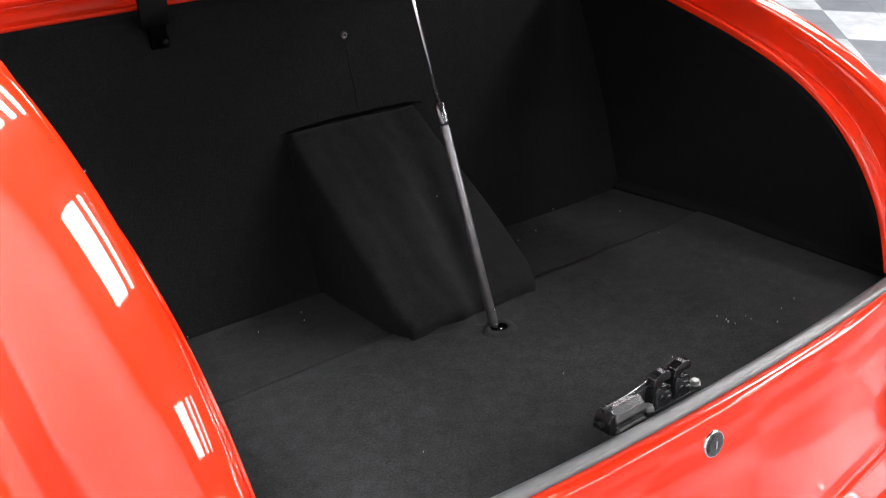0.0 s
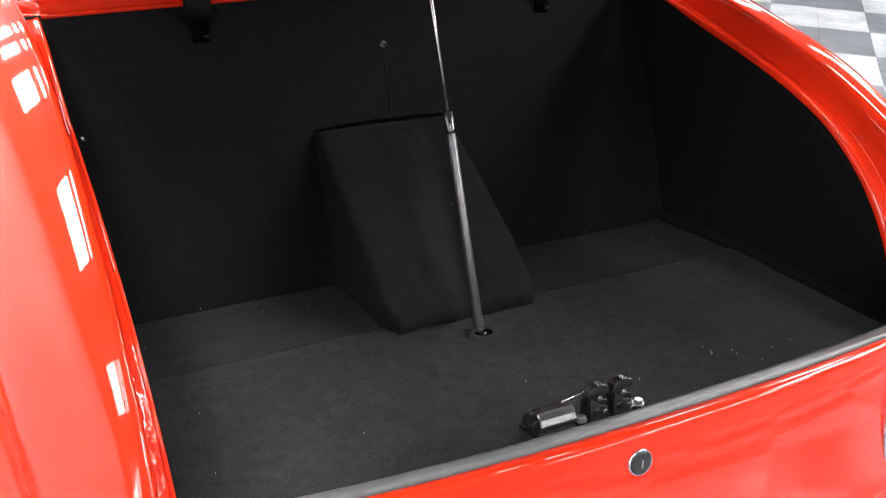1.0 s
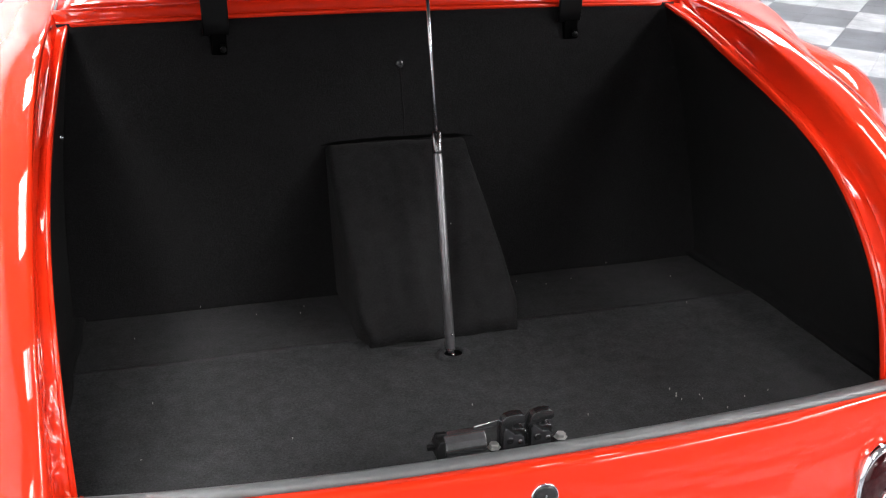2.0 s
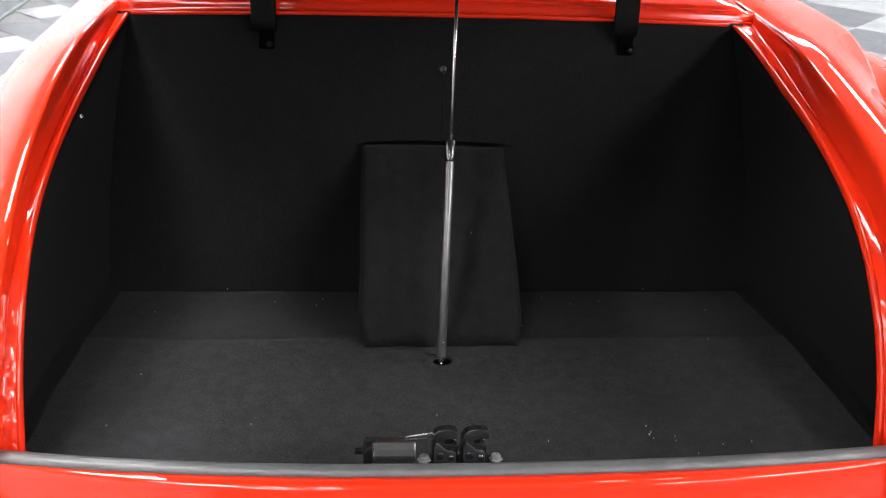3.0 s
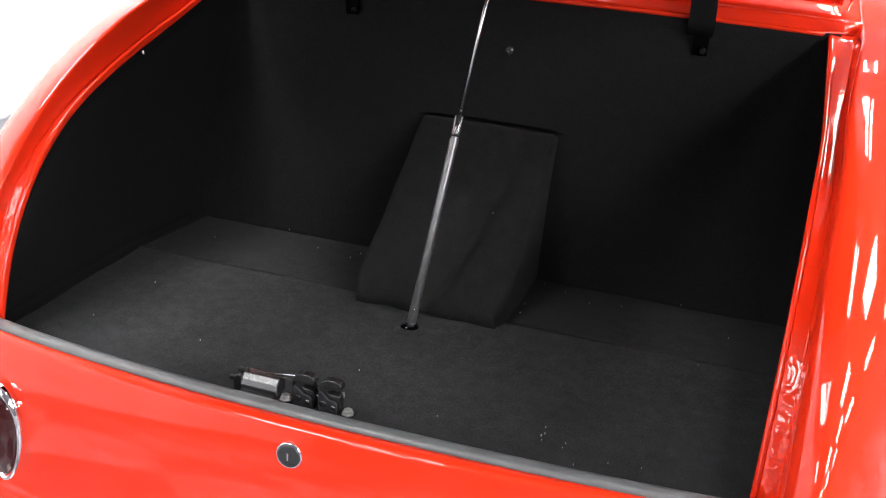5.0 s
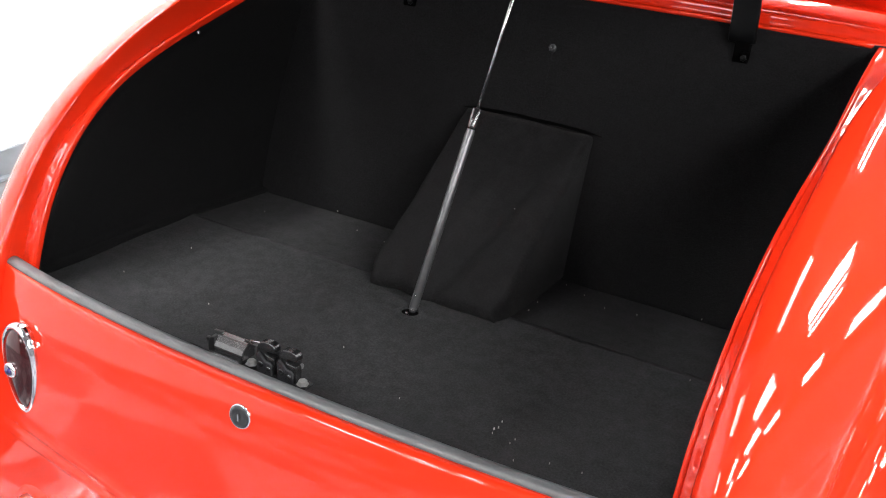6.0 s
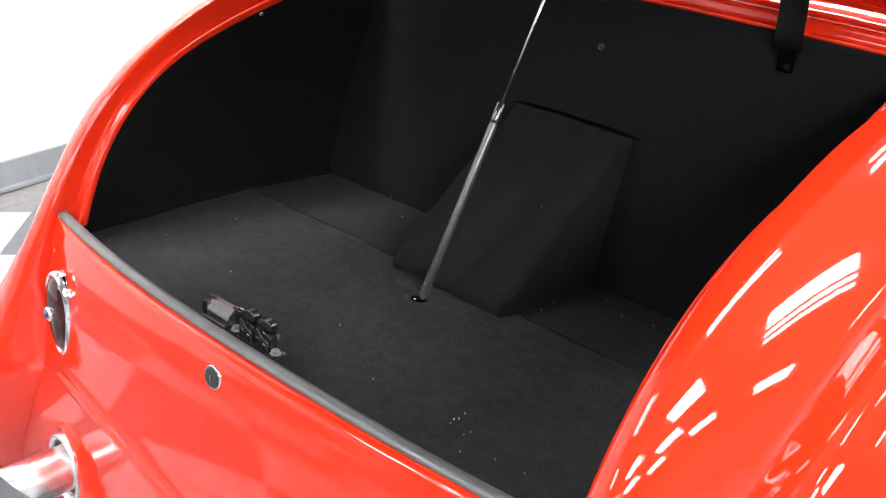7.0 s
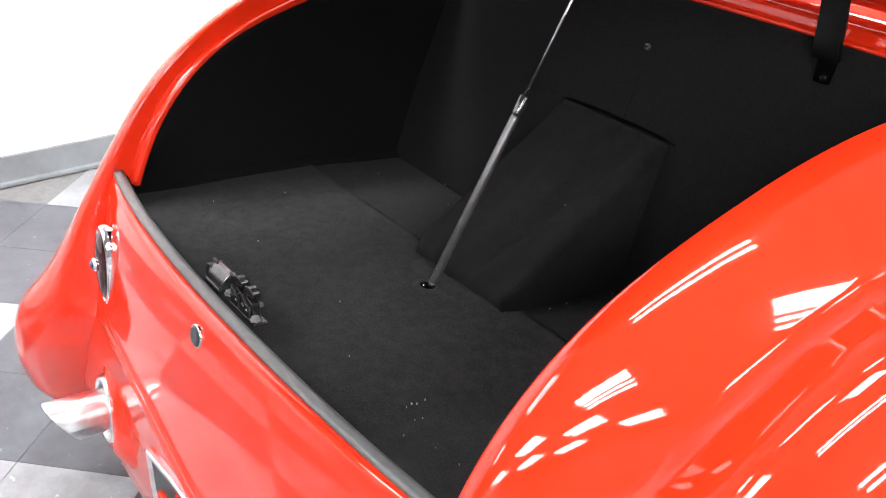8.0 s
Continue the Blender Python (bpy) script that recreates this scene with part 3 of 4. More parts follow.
    part("slot", box_bm((0.0165, 0.8335, 1.2308), (0.0195, 0.8362, 1.2328)), GUN_METAL, screw)


def strut():
    a = Vector((-0.004, 0.418, 0.832))
    w = (Vector((0.013, 0.566, 1.167)) - a).normalized()
    s = new("gas_strut")
    s.parent = car
    tagged(s, "slim gas strut holding up the lid")
    at = lambda d: a + w * d
    part("tube", turned_bm([(0.0, 0.006), (0.002, 0.0076), (0.316, 0.0076), (0.321, 0.0066), (0.323, 0.0066)], at(0.008), at(1)), STRUT_BLACK, s, "satin black strut tube")
    part("collar", turned_bm([(0.0, 0.0066), (0.002, 0.0083), (0.006, 0.0085), (0.034, 0.0085), (0.036, 0.007), (0.0365, 0.0035)], at(0.331), at(1)), GUN_METAL, s, "dark metal collar")
    part("rod", turned_bm([(0, 0.0031), (0.362, 0.0031)], at(0.365), at(1), 16), STEEL, s, "polished steel rod")
    fitting = part("end_fitting", turned_bm([(0, 0.0045), (0.004, 0.0058), (0.016, 0.0058), (0.020, 0.0075), (0.024, 0.0078)], at(-0.012), at(1), 16), BLACK_METAL, s, "dark metal end fitting")
    part("rivet", turned_bm([(0, 0.0018), (0.001, 0.0018), (0.0016, 0.001)], at(0.036) + Vector((0.001, -0.0074, 0.002)), at(0.036) + Vector((0.02, -0.2, 0.06)), 10), STEEL, s, "small bright rivet")
    part("ball_stud", turned_bm([(0, 0.002), (0.001, 0.0024), (0.003, 0.003), (0.005, 0.0024), (0.006, 0.0015)], (-0.0045, 0.405, 0.838), (-0.0045, 0.40, 0.86), 14), STEEL, fitting, "bright ball stud")
    # oval slot cut in the carpet, with its puckered lip
    n = 28
    rows = []
    for f, z in ((0.02, 0.8375), (0.75, 0.8378), (1.0, 0.8392)):
        rows.append([(-0.002 + 0.0150 * f * math.cos(k * math.tau / n), 0.411 + 0.0125 * f * math.sin(k * math.tau / n), z + 0.0012) for k in range(n + 1)])
    part("slot", sheet_bm(rows), DARK_HOLE, car, "dark slot cut in the carpet")
    rows = []
    for f, dz in ((0.94, -0.001), (1.0, 0.0025), (1.12, 0.0042), (1.35, 0.0038), (1.7, 0.001), (2.0, -0.003)):
        ring = []
        for k in range(n + 1):
            a = (k % n) * math.tau / n
            g = 1 + 0.10 * noise.noise((math.cos(a) * 1.5, math.sin(a) * 1.5, f))
            ring.append((-0.002 + 0.0155 * f * g * math.cos(a), 0.411 + 0.013 * f * g * math.sin(a), 0.8395 + dz * (0.7 + 0.8 * max(0, math.sin(a)))))
        rows.append(ring)
    part("slot_lip", sheet_bm(rows), CARPET, car, "puckered carpet round the strut's slot")
    # crease that runs from the slot along the cover's foot
    rows = []
    for k in range(30):
        u = k / 29
        x = -0.012 - 0.085 * u
        y = 0.425 + 0.028 * u ** 0.7 + 0.004 * math.sin(u * 6)
        h = 0.0062 * math.sin(math.pi * min(1, 0.12 + u * 0.88)) ** 0.7
        rows.append([(x, y + d, 0.8375 + h * math.exp(-(d / 0.009) ** 2) - (0.004 if abs(d) > 0.018 else 0)) for d in (-0.022, -0.016, -0.011, -0.006, -0.002, 0.002, 0.006, 0.011, 0.016, 0.022)])
    part("carpet_crease", sheet_bm(rows), CARPET, car, "raised crease in the carpet beside the strut")


def latch():
    o = new("trunk_latch")
    o.parent = car
    tagged(o, "black latch with two claws and an actuator")
    y, z = 0.070, 0.889

    def prism(outline, y0, y1):
        """A plate cut to an outline in x and z, between two depths."""
        bm = bmesh.new()
        near = [bm.verts.new((px, y0, pz)) for px, pz in outline]
        far = [bm.verts.new((px, y1, pz)) for px, pz in outline]
        bm.faces.new(near)
        bm.faces.new(far[::-1])
        for i in range(len(outline)):
            j = (i + 1) % len(outline)
            bm.faces.new((near[i], far[i], far[j], near[j]))
        bmesh.ops.recalc_face_normals(bm, faces=bm.faces)
        return bm

    # actuator: an angular housing with a bevelled face, a black end cap and a lower shell
    bm = bmesh.new()
    section = [(-0.0125, -0.004), (-0.0135, 0.004), (-0.0095, 0.0125), (-0.002, 0.0195), (0.010, 0.0195), (0.0145, 0.012), (0.0145, -0.004)]
    ends = [[bm.verts.new((x, y + 0.002 + a, z + b)) for a, b in section] for x in (-0.116, -0.062)]
    for i in range(len(section)):
        j = (i + 1) % len(section)
        bm.faces.new((ends[0][i], ends[0][j], ends[1][j], ends[1][i]))
    bm.faces.new(ends[0][::-1])
    bm.faces.new(ends[1])
    bmesh.ops.recalc_face_normals(bm, faces=bm.faces)
    housing = rounded(part("actuator", bm, GUN_METAL, o, "dark grey angular metal actuator housing", smooth=False), 0.0016, 2)
    rounded(part("end_cap", prism([(-0.1275, z - 0.008), (-0.128, z + 0.008), (-0.1235, z + 0.0165), (-0.116, z + 0.0175), (-0.116, z - 0.008)], y - 0.010, y + 0.016), BLACK_PLASTIC, housing, "black plastic end cap", smooth=False), 0.0015, 2)
    b = box_bm((-0.126, y + 0.001, z + 0.0165), (-0.111, y + 0.006, z + 0.0225))
    add_box(b, (-0.138, y - 0.003, z + 0.003), (-0.127, y + 0.003, z + 0.009))
    add_box(b, (-0.135, y + 0.006, z - 0.001), (-0.127, y + 0.011, z + 0.005))
    rounded(part("terminal", b, BLACK_PLASTIC, housing, "black cable terminal", smooth=False), 0.001, 2)
    rounded(part("lower_shell", box_bm((-0.120, y - 0.0155, z - 0.013), (-0.066, y + 0.014, z - 0.0035)), BLACK_METAL, o, "glossy black lower shell", smooth=False), 0.003, 3)
    part("link_rod", turned_bm([(0, 0.0012), (0.056, 0.0012)], (-0.074, y + 0.009, z + 0.0205), (0, y + 0.010, z + 0.031), 8), STEEL, o, "thin steel link rod")
    part("link_rod", turned_bm([(0, 0.0010), (0.05, 0.0010)], (-0.072, y + 0.005, z + 0.019), (0, y + 0.006, z + 0.023), 8), BLACK_METAL, o)
    for x, lean in ((-0.025, 0.0), (0.012, 0.002)):
        # hook: a column, an arch over the top and an open mouth beside the lower jaw
        hook = [(-0.0155, -0.012), (-0.0165, 0.012), (-0.0165, 0.024), (-0.0145, 0.031), (-0.0095, 0.0355), (-0.002, 0.0375), (0.006, 0.0375), (0.0125, 0.0360), (0.0158, 0.0320), (0.0160, 0.0265),
                (0.0140, 0.0238), (0.009, 0.0234), (0.003, 0.0236), (-0.001, 0.0215), (-0.002, 0.0195), (-0.001, 0.0175), (0.003, 0.0165), (0.009, 0.0165), (0.0145, 0.0150), (0.0162, 0.0105), (0.0160, -0.012)]
        claw = part("claw", prism([(x + a + lean * (b > 0.02), z + b) for a, b in hook], y - 0.004, y + 0.009), CLAW_METAL, o, "glossy black latch claw", smooth=False)
        rounded(claw, 0.0016, 3)
        face = [(x + a * 0.72, z + b) for a, b in ((-0.019, -0.012), (-0.020, 0.015), (-0.016, 0.0215), (-0.008, 0.0175), (0.002, 0.0105), (0.012, 0.0100), (0.019, 0.006), (0.019, -0.012))]
        rounded(part("cheek_plate", prism(face, y - 0.0085, y - 0.0042), BLACK_METAL, claw, "pressed black cheek plate", smooth=False), 0.0012, 2)
        part("rivet", turned_bm([(0, 0.0048), (0.0012, 0.0048), (0.0024, 0.0034), (0.0016, 0.002)], (x - 0.006, y - 0.0085, z + 0.004), (x - 0.006, y - 1, z + 0.004), 16), CLAW_METAL, claw)
        part("rivet", turned_bm([(0, 0.0036), (0.0012, 0.0036), (0.0022, 0.002)], (x + 0.008, y - 0.0085, z + 0.001), (x + 0.008, y - 1, z + 0.001), 14), GUN_METAL, claw)
        part("roller", turned_bm([(0, 0.003), (0.001, 0.0042), (0.026, 0.0042), (0.027, 0.003)], (x - 0.012, y + 0.012, z + 0.010), (x + 0.1, y + 0.012, z + 0.010), 14), STRUT_BLACK, o)
        rounded(part("back_plate", prism([(x - 0.0165, z - 0.012), (x - 0.0165, z + 0.022), (x - 0.010, z + 0.0315), (x + 0.004, z + 0.033), (x + 0.0125, z + 0.027), (x + 0.0125, z - 0.012)], y + 0.0105, y + 0.0135), BLACK_METAL, o, smooth=False), 0.001, 2)
    rounded(part("base_plate", box_bm((-0.056, y - 0.010, z - 0.0135), (0.046, y + 0.014, z - 0.0095)), BLACK_METAL, o, "black base plate", smooth=False), 0.0012, 2)
    part("coil_spring", spring_bm((-0.016, y + 0.004, z + 0.006), 0.0105, 0.0034, 5), STEEL, o, "small coil spring")
    for x in (-0.051, 0.040):
        part("bolt", turned_bm([(0, 0.0088), (0.0012, 0.0088), (0.0014, 0.0064), (0.0058, 0.0064), (0.0066, 0.0052)], (x, y - 0.004, z - 0.0055), (x, y - 0.004, z + 1), 6), ZINC, o, "zinc plated bolt", smooth=False)


def lock():
    o = new("trunk_lock")
    o.parent = car
    tagged(o, "black and chrome key lock")
    c, far = Vector((-0.009, -0.0012, 0.850)), Vector((-0.009, -1, 0.94))
    part("bezel", turned_bm([(0, 0.0180), (0.002, 0.0186), (0.0055, 0.0183), (0.0075, 0.0172), (0.0068, 0.0164)], c, far), CHROME, o, "chrome ring")
    part("barrel", turned_bm([(0.002, 0.0168), (0.0072, 0.0166), (0.0088, 0.0152), (0.0092, 0.012), (0.0088, 0.006)], c, far), BLACK_METAL, o, "black lock barrel")
    part("keyhole", box_bm((c.x - 0.0011, -0.0114, c.z - 0.005), (c.x + 0.0011, -0.0082, c.z + 0.006)), STEEL, o, smooth=False)


def tail_lamp(side):
    o = new("tail_lamp")
    o.parent = car
    tagged(o, "teardrop tail lamp, dark red lens with a blue dot")
    cx, cz = CX + side * 0.502, 0.741
    base = tail_y(cz, 0.502) + 0.004

    def drop(f, k):
        a = math.tau * k / 48
        x = 0.043 * f * math.sin(a)
        z = 0.084 * f * math.cos(a)
        return x * (1 + 0.22 * math.cos(a)), z

    def shell(stations):
        bm = bmesh.new()
        vs = [[bm.verts.new((cx + drop(f, k)[0], base - d, cz + drop(f, k)[1])) for k in range(48)] for f, d in stations]
        for a, b in zip(vs, vs[1:]):
            for i in range(48):
                bm.faces.new((a[i], a[(i + 1) % 48], b[(i + 1) % 48], b[i]))
        bm.faces.new(vs[-1])
        bmesh.ops.recalc_face_normals(bm, faces=bm.faces)
        return bm

    part("bezel", shell([(1.0, -0.004), (1.01, 0.004), (0.99, 0.011), (0.95, 0.015), (0.90, 0.0155), (0.87, 0.013), (0.85, 0.008)]), CHROME, o, "polished chrome teardrop bezel")
    lens = part("lens", shell([(0.88, 0.009), (0.85, 0.013), (0.74, 0.019), (0.55, 0.023), (0.3, 0.0255), (0.1, 0.026)]), LENS_RED, o, "dark red ribbed glass lens")
    d = Vector((cx, base - 0.0235, cz + 0.006))
    part("dot_ring", turned_bm([(0, 0.0135), (0.006, 0.0135), (0.009, 0.011), (0.008, 0.0085)], d, d + Vector((0, -1, 0)), 24), CHROME, lens, "chrome ring")
    centre = Vector((cx, base, cz))
    o.matrix_basis = Matrix.Translation(centre) @ Matrix.Rotation(radians(5) * side, 4, "Z") @ Matrix.Translation(-centre)
    part("blue_dot", turned_bm([(0.004, 0.009), (0.010, 0.0085), (0.013, 0.005), (0.0135, 0.001)], d, d + Vector((0, -1, 0)), 20), LENS_BLUE, lens, "blue glass dot")


def exhaust(side):
    o = new("exhaust_tip")
    o.parent = car
    tagged(o, "polished slash-cut exhaust tip through the tail panel")
    cx, cz = CX + side * 0.497, 0.422
    n = 40
    rows = []
    for y, r, cut in ((0.06, 0.044, 0), (-0.02, 0.044, 0), (-0.05, 0.0445, 0.4), (-0.094, 0.045, 1.0), (-0.0955, 0.0435, 1.0), (-0.09, 0.041, 1.0), (0.0, 0.040, 0), (0.05, 0.039, 0)):
        rows.append([(cx + r * math.cos(k * math.tau / n), y - cut * 0.033 * math.sin(k * math.tau / n), cz + r * math.sin(k * math.tau / n)) for k in range(n + 1)])
    part("pipe", sheet_bm(rows), SATIN, o, "mirror polished steel pipe")
    y0 = tail_y(cz, 0.497)
    rows = []
    for f, d in ((1.0, -0.006), (1.02, 0.010), (0.97, 0.020), (0.88, 0.022), (0.82, 0.014), (0.80, -0.02)):
        rows.append([(cx + 0.054 * f * math.cos(k * math.tau / n), y0 - d, cz - 0.002 + 0.076 * f * math.sin(k * math.tau / n)) for k in range(n + 1)])
    part("flange", sheet_bm(rows), SATIN, o, "oval chrome flange ring")
    part("cavity", turned_bm([(0, 0.04), (0.004, 0.04)], (cx, 0.02, cz), (cx, 1, cz), 24), DARK_HOLE, o)
    rows = []
    for f, d in ((2.1, -0.006), (1.9, 0.001), (1.72, 0.010), (1.55, 0.018), (1.38, 0.024), (1.22, 0.026), (1.08, 0.023), (1.0, 0.016), (0.97, 0.0)):
        rows.append([(cx - side * 0.02 * (f - 1) + 0.054 * f * math.cos(k * math.tau / n), tail_y(cz, 0.497) - d * (0.55 - 0.45 * side * math.cos(k * math.tau / n)), cz - 0.002 + 0.077 * (1 + (f - 1) * 0.5) * math.sin(k * math.tau / n)) for k in range(n + 1)])
    part("surround", sheet_bm(rows), RED, o, "raised red surround")


def plate_recess():
    o = new("plate_frame")
    o.parent = car
    tagged(o, "chrome framed plate recess in the tail panel")
    pts = [(-0.262, 0.30), (-0.256, 0.40), (-0.246, 0.492), (-0.12, 0.522), (0.0, 0.532), (0.12, 0.522), (0.246, 0.492), (0.256, 0.40), (0.262, 0.30)]
    rows = []
    for s, d in ((1.0, -0.002), (1.0, 0.010), (0.985, 0.013), (0.955, 0.012), (0.945, 0.007), (0.94, -0.01)):
        rows.append([(CX + x * s, tail_y(z, x) - d, 0.30 + (z - 0.30) * s) for x, z in pts])
    part("frame", sheet_bm(rows), CHROME, o, "narrow chrome frame", smooth=False)
    rows = [[(CX + x * 0.95 * f, tail_y(z, x) - 0.0065, 0.30 + (z - 0.30) * 0.95) for f in (1, 0.5, 0)] for x, z in pts]
    part("backing", sheet_bm(rows), BLACK_PLASTIC, o, "black recessed backing")
    rounded(part("bracket", box_bm((-0.17, -0.022, 0.35), (0.17, -0.010, 0.45)), RED, o, "red plate bracket", smooth=False), 0.004)


def lid():
    o = new("trunk_lid")
    o.parent = car
    tagged(o, "red trunk lid, raised and open")
    hinge = Vector((0, 0.925, 1.378))
    lift = Vector((0, 0.012, 0.016))
    closed = glide([(0.925, 1.376), (0.86, 1.366), (0.80, 1.354), (0.746, 1.343), (0.663, 1.333), (0.575, 1.315), (0.481, 1.286), (0.38, 1.244), (0.276, 1.182), (0.178, 1.098), (0.098, 0.988), (0.055, 0.900)], 40)
    turn = Matrix.Rotation(radians(-43), 3, "X")

    def raise_(x, y, z):
        p = turn @ (Vector((0, y, z)) - hinge) + hinge + lift
        return (CX + x, p.y, p.z)

    rows = [[raise_(x, y - 0.02 * (1 - (x / 0.57) ** 2) * 0.3, z + 0.022 * (1 - (x / 0.57) ** 2)) for x in np.linspace(-0.592, 0.592, 50)] for y, z in closed]
    thick(part("skin", sheet_bm(rows), RED, o, "glossy red outer skin"), 0.002)
    rows = [[raise_(x, y + 0.02, z - 0.022 + 0.012 * (1 - (x / 0.55) ** 2)) for x in np.linspace(-0.58, 0.58, 40)] for y, z in closed]
    thick(part("inner_panel", sheet_bm(rows), RED, o, "red inner panel"), 0.002)
    # unseen dark sheet, added to cut red light bounced into gutter and trunk
    rows = [[raise_(x, y + 0.022, z - 0.030 + 0.012 * (1 - (x / 0.55) ** 2)) for x in np.linspace(-0.545, 0.545, 40)] for y, z in closed[3:-2]]
    thick(part("bounce_liner", sheet_bm(rows), CARPET_WALL, o, "unseen black lining added under the lid against red bounce"), 0.004, 1.0)
    for side in (-1, 1):
        rows = [[raise_(side * (0.592 + 0.003 * math.sin(u * math.pi) - 0.012 * max(0, u - 0.7)), y + 0.018 * u, z - 0.034 * u) for u in np.linspace(0, 1, 8)] for y, z in closed]
        thick(part("side_flange", sheet_bm(rows), RED, o, "rolled red side edge of the lid"), 0.002)
    rows = []
    for x in np.linspace(-0.575, 0.575, 40):
        bow = 0.008 * (1 - (x / 0.58) ** 2)
        rows.append([(CX + x, 0.930 + 0.011 * math.cos(a) * (1.3 if math.cos(a) > 0 else 1), 1.377 + bow + 0.011 * math.sin(a)) for a in np.linspace(0, math.tau, 17)])
    part("flange", sheet_bm(rows), RED, o, "rolled red flange along the hinge side")
    for x in (-0.312, 0.360):
        path = [(x - 0.004, 0.795, 1.47), (x - 0.003, 0.818, 1.44), (x - 0.002, 0.834, 1.405), (x - 0.001, 0.841, 1.37), (x, 0.843, 1.34), (x, 0.845, 1.315), (x, 0.850, 1.296)]
        h = part("hinge_arm", band_bm([tuple(p) for p in glide(path, 22)], 0, 0.046, 0.010), HINGE_BLACK, o, "black curved hinge arm")
        rounded(h, 0.003, 3)
        b = box_bm((x - 0.010, 0.844, 1.262), (x + 0.017, 0.858, 1.300))
        add_box(b, (x + 0.003, 0.839, 1.264), (x + 0.017, 0.850, 1.282))
        rounded(part("hinge_bracket", b, DARK_HOLE, h, "black bolted hinge bracket", smooth=False), 0.002)
        part("hinge_bolt", turned_bm([(0, 0.006), (0.004, 0.006), (0.005, 0.004)], (x + 0.010, 0.841, 1.272), (x + 0.010, -1, 1.272), 6), HINGE_BLACK, h)


def fibres():
    """Loose pile standing out along the cover's edges and the carpet seam."""
    rng = random.Random(11)

    def tuft(bm, p, lean, length):
        a = rng.uniform(0, math.tau)
        w = Vector((math.cos(a), math.sin(a), 0)) * 0.00035
        tip = Vector(p) + (Vector(lean) + Vector((rng.gauss(0, 0.5), rng.gauss(0, 0.5), rng.gauss(0, 0.4)))).normalized() * length
        bm.faces.new([bm.verts.new(q) for q in (Vector(p) - w, Vector(p) + w, tip)])

    bm = bmesh.new()
    for k in range(2600):
        where = rng.random()
        if where < 0.42:
            tuft(bm, cover_point(1, rng.random(), rng.random()), (0.9, -0.4, 0.5), rng.uniform(0.002, 0.0055))
        elif where < 0.62:
            tuft(bm, cover_point(-1, rng.random(), rng.random()), (-0.9, -0.4, 0.5), rng.uniform(0.002, 0.005))
        else:
            tuft(bm, cover_point(rng.uniform(-1, 1), 0, 0, rng.uniform(0, 0.5)), (0, -1, 0.2), rng.uniform(0.002, 0.006))
    tagged(part("cover_fringe", bm, CARPET_BOX, car, "worn fuzzy pile along the edges", smooth=False), kind="stuff")
    bm = bmesh.new()
    for k in range(1600):
        x = rng.uniform(-0.55, 0.55)
        if abs(x) > 0.145:
            tuft(bm, (x, 0.508, 0.8385), (0, 0.8, 0.3), rng.uniform(0.002, 0.005))
    tagged(part("seam_fringe", bm, CARPET, car, "frayed pile along the carpet seam", smooth=False), kind="stuff")


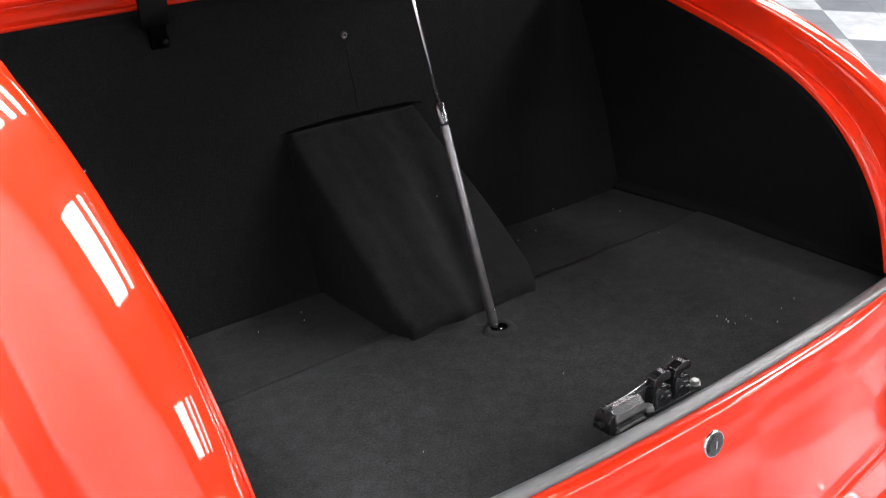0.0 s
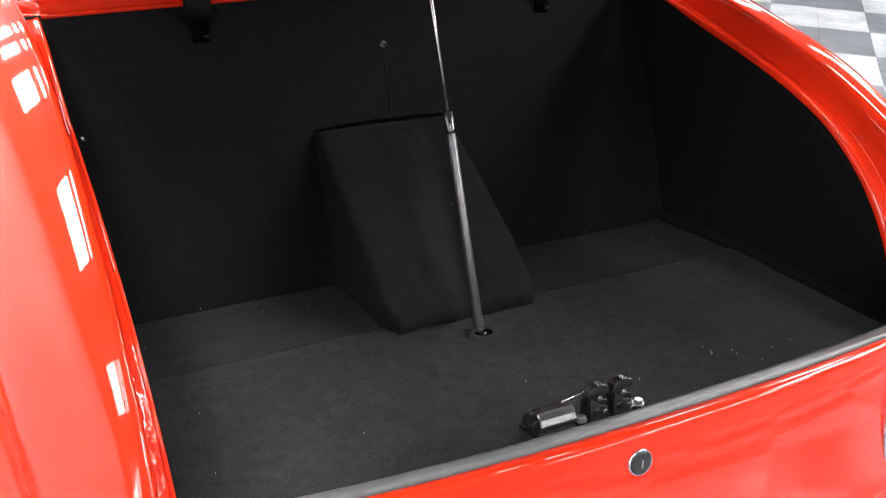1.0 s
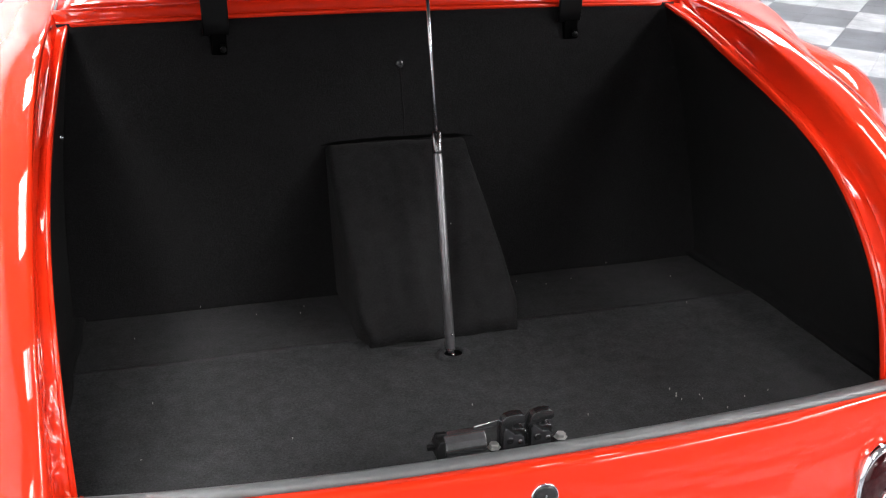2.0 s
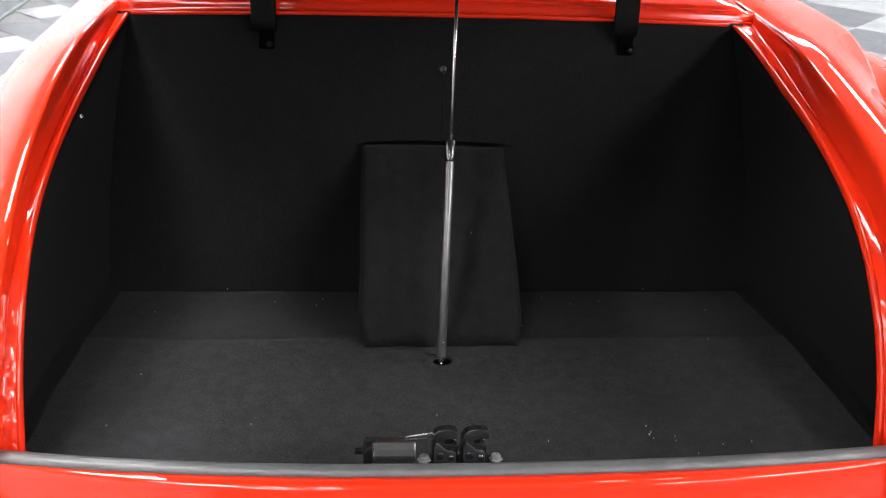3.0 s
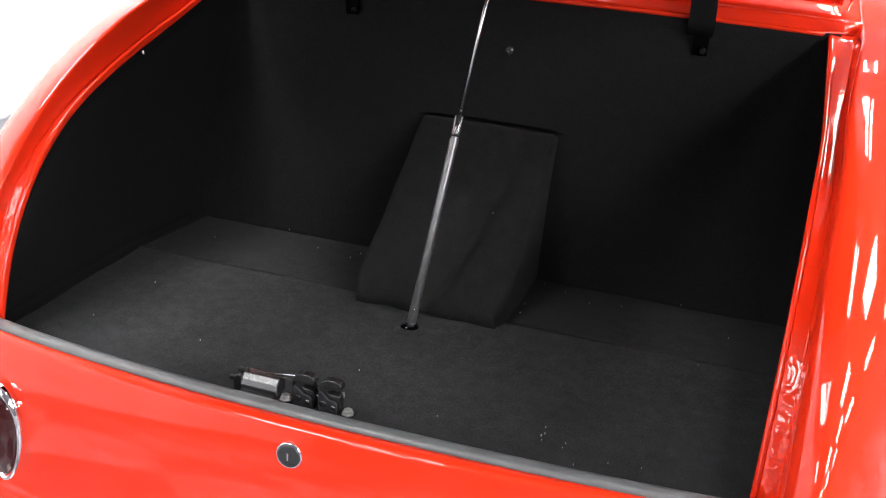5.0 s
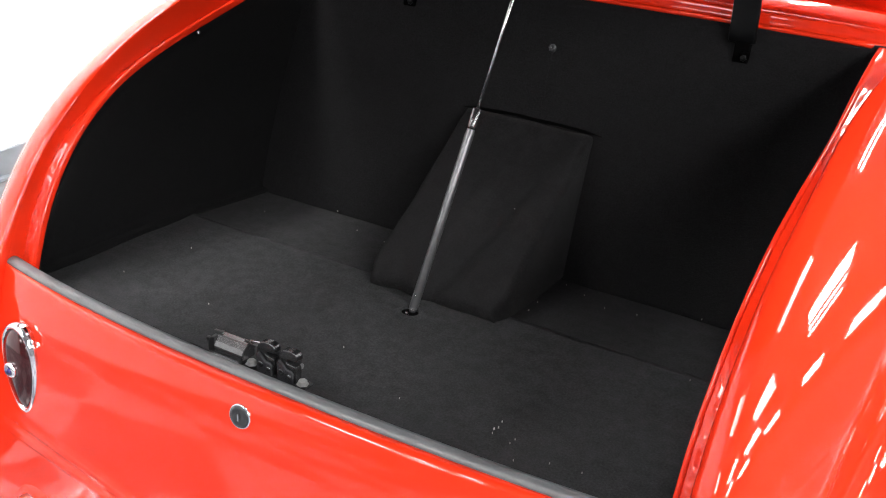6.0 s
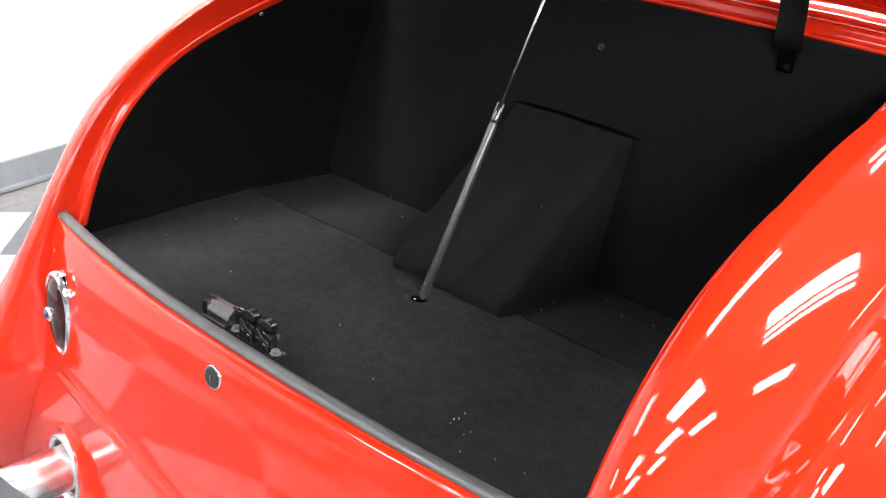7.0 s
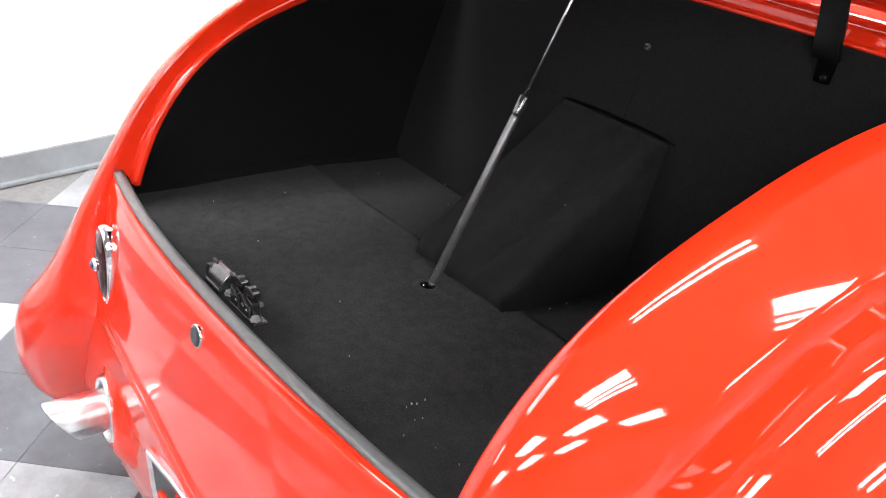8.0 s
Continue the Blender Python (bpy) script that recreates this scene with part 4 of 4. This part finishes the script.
def lint():
    rng = random.Random(5)
    bm = bmesh.new()
    spots = [(rng.uniform(-0.5, 0.52), rng.uniform(0.10, 0.7)) for _ in range(20)]
    spots += [(rng.gauss(0.30, 0.05), rng.gauss(0.16, 0.04)) for _ in range(6)] + [(-0.385, 0.725), (0.411, 0.722), (0.16, 0.70), (0.15, 0.56), (0.148, 0.60)]
    for x, y in spots:
        if abs(x) < 0.145 and y > 0.44:
            continue
        s = rng.choice((0.0003, 0.0003, 0.0004, 0.0004, 0.0005, 0.0008))
        z = 0.8405 if y < 0.5 else 0.8335
        add_box(bm, (x - s, y - s * rng.uniform(0.5, 2.2), z - 0.002), (x + s, y + s, z + 0.0006))
    for k in range(9):
        s, u = rng.uniform(-0.8, 0.8), rng.uniform(0.2, 0.9)
        x, y, z = s * 0.12, 0.482 + 0.322 * u - 0.002, 0.842 + 0.252 * u + 0.003
        add_box(bm, (x - 0.0006, y - 0.0006, z - 0.001), (x + 0.0006, y + 0.0006, z + 0.0006))
    tagged(part("lint", bm, LINT, None, smooth=False), "pale lint specks on the black carpet", "lint", kind="stuff").matrix_basis = pose(0, 0, 0, RAKE, 0, 0)


body()
tail_panel()
trunk_lining()
strut()
latch()
lock()
for s in (-1, 1):
    tail_lamp(s)
    exhaust(s)
plate_recess()
lid()
fibres()
lint()


# ---------------------------------------------------------------- floor tiles
def tiles():
    def tile_mesh(name, material):
        bm = box_bm((-TILE / 2 + 0.0007, -TILE / 2 + 0.0007, -0.006), (TILE / 2 - 0.0007, TILE / 2 - 0.0007, 0.0))
        top = [e for e in bm.edges if all(v.co.z > -0.001 for v in e.verts)]
        bmesh.ops.bevel(bm, geom=top, offset=0.0006, segments=1, affect="EDGES")
        me = bpy.data.meshes.new(name)
        bm.to_mesh(me)
        bm.free()
        me.materials.append(material)
        return me

    white, grey = tile_mesh("white_tile", TILE_WHITE), tile_mesh("grey_tile", TILE_GREY)
    c, s = math.cos(GRID_TURN), math.sin(GRID_TURN)
    cells = []
    for i in range(-50, 50):
        for j in range(-50, 50):
            u, v = GRID_X + (i + 0.5) * TILE, GRID_Y + (j + 0.5) * TILE
            x, y = u * c - v * s, u * s + v * c
            if WALL_X + 0.2 < x < 10.7 and -6.7 < y < 10.7:
                cells.append((min(math.hypot(x + 1.4, y - 0.2), 0.6 * math.hypot(x - 5.5, y - 4.5)), i, j, x, y))
    cells.sort()
    rest = {0: bmesh.new(), 1: bmesh.new()}
    for n, (_, i, j, x, y) in enumerate(cells):
        kind = ((i // 2) + (j // 2)) % 2
        m = pose(x, y, 0, 0, 0, math.degrees(GRID_TURN))
        if n < 300:
            ob = new("tile", grey if kind else white)
            ob.parent = FLOOR
            ob.matrix_basis = m
        else:
            h = TILE / 2 - 0.0007
            rest[kind].faces.new([rest[kind].verts.new(m @ Vector(p)) for p in ((-h, -h, 0), (h, -h, 0), (h, h, 0), (-h, h, 0))])
    for kind, bm in rest.items():
        tagged(part("far_tiles", bm, TILE_GREY if kind else TILE_WHITE, FLOOR, smooth=False), kind="stuff")


tiles()
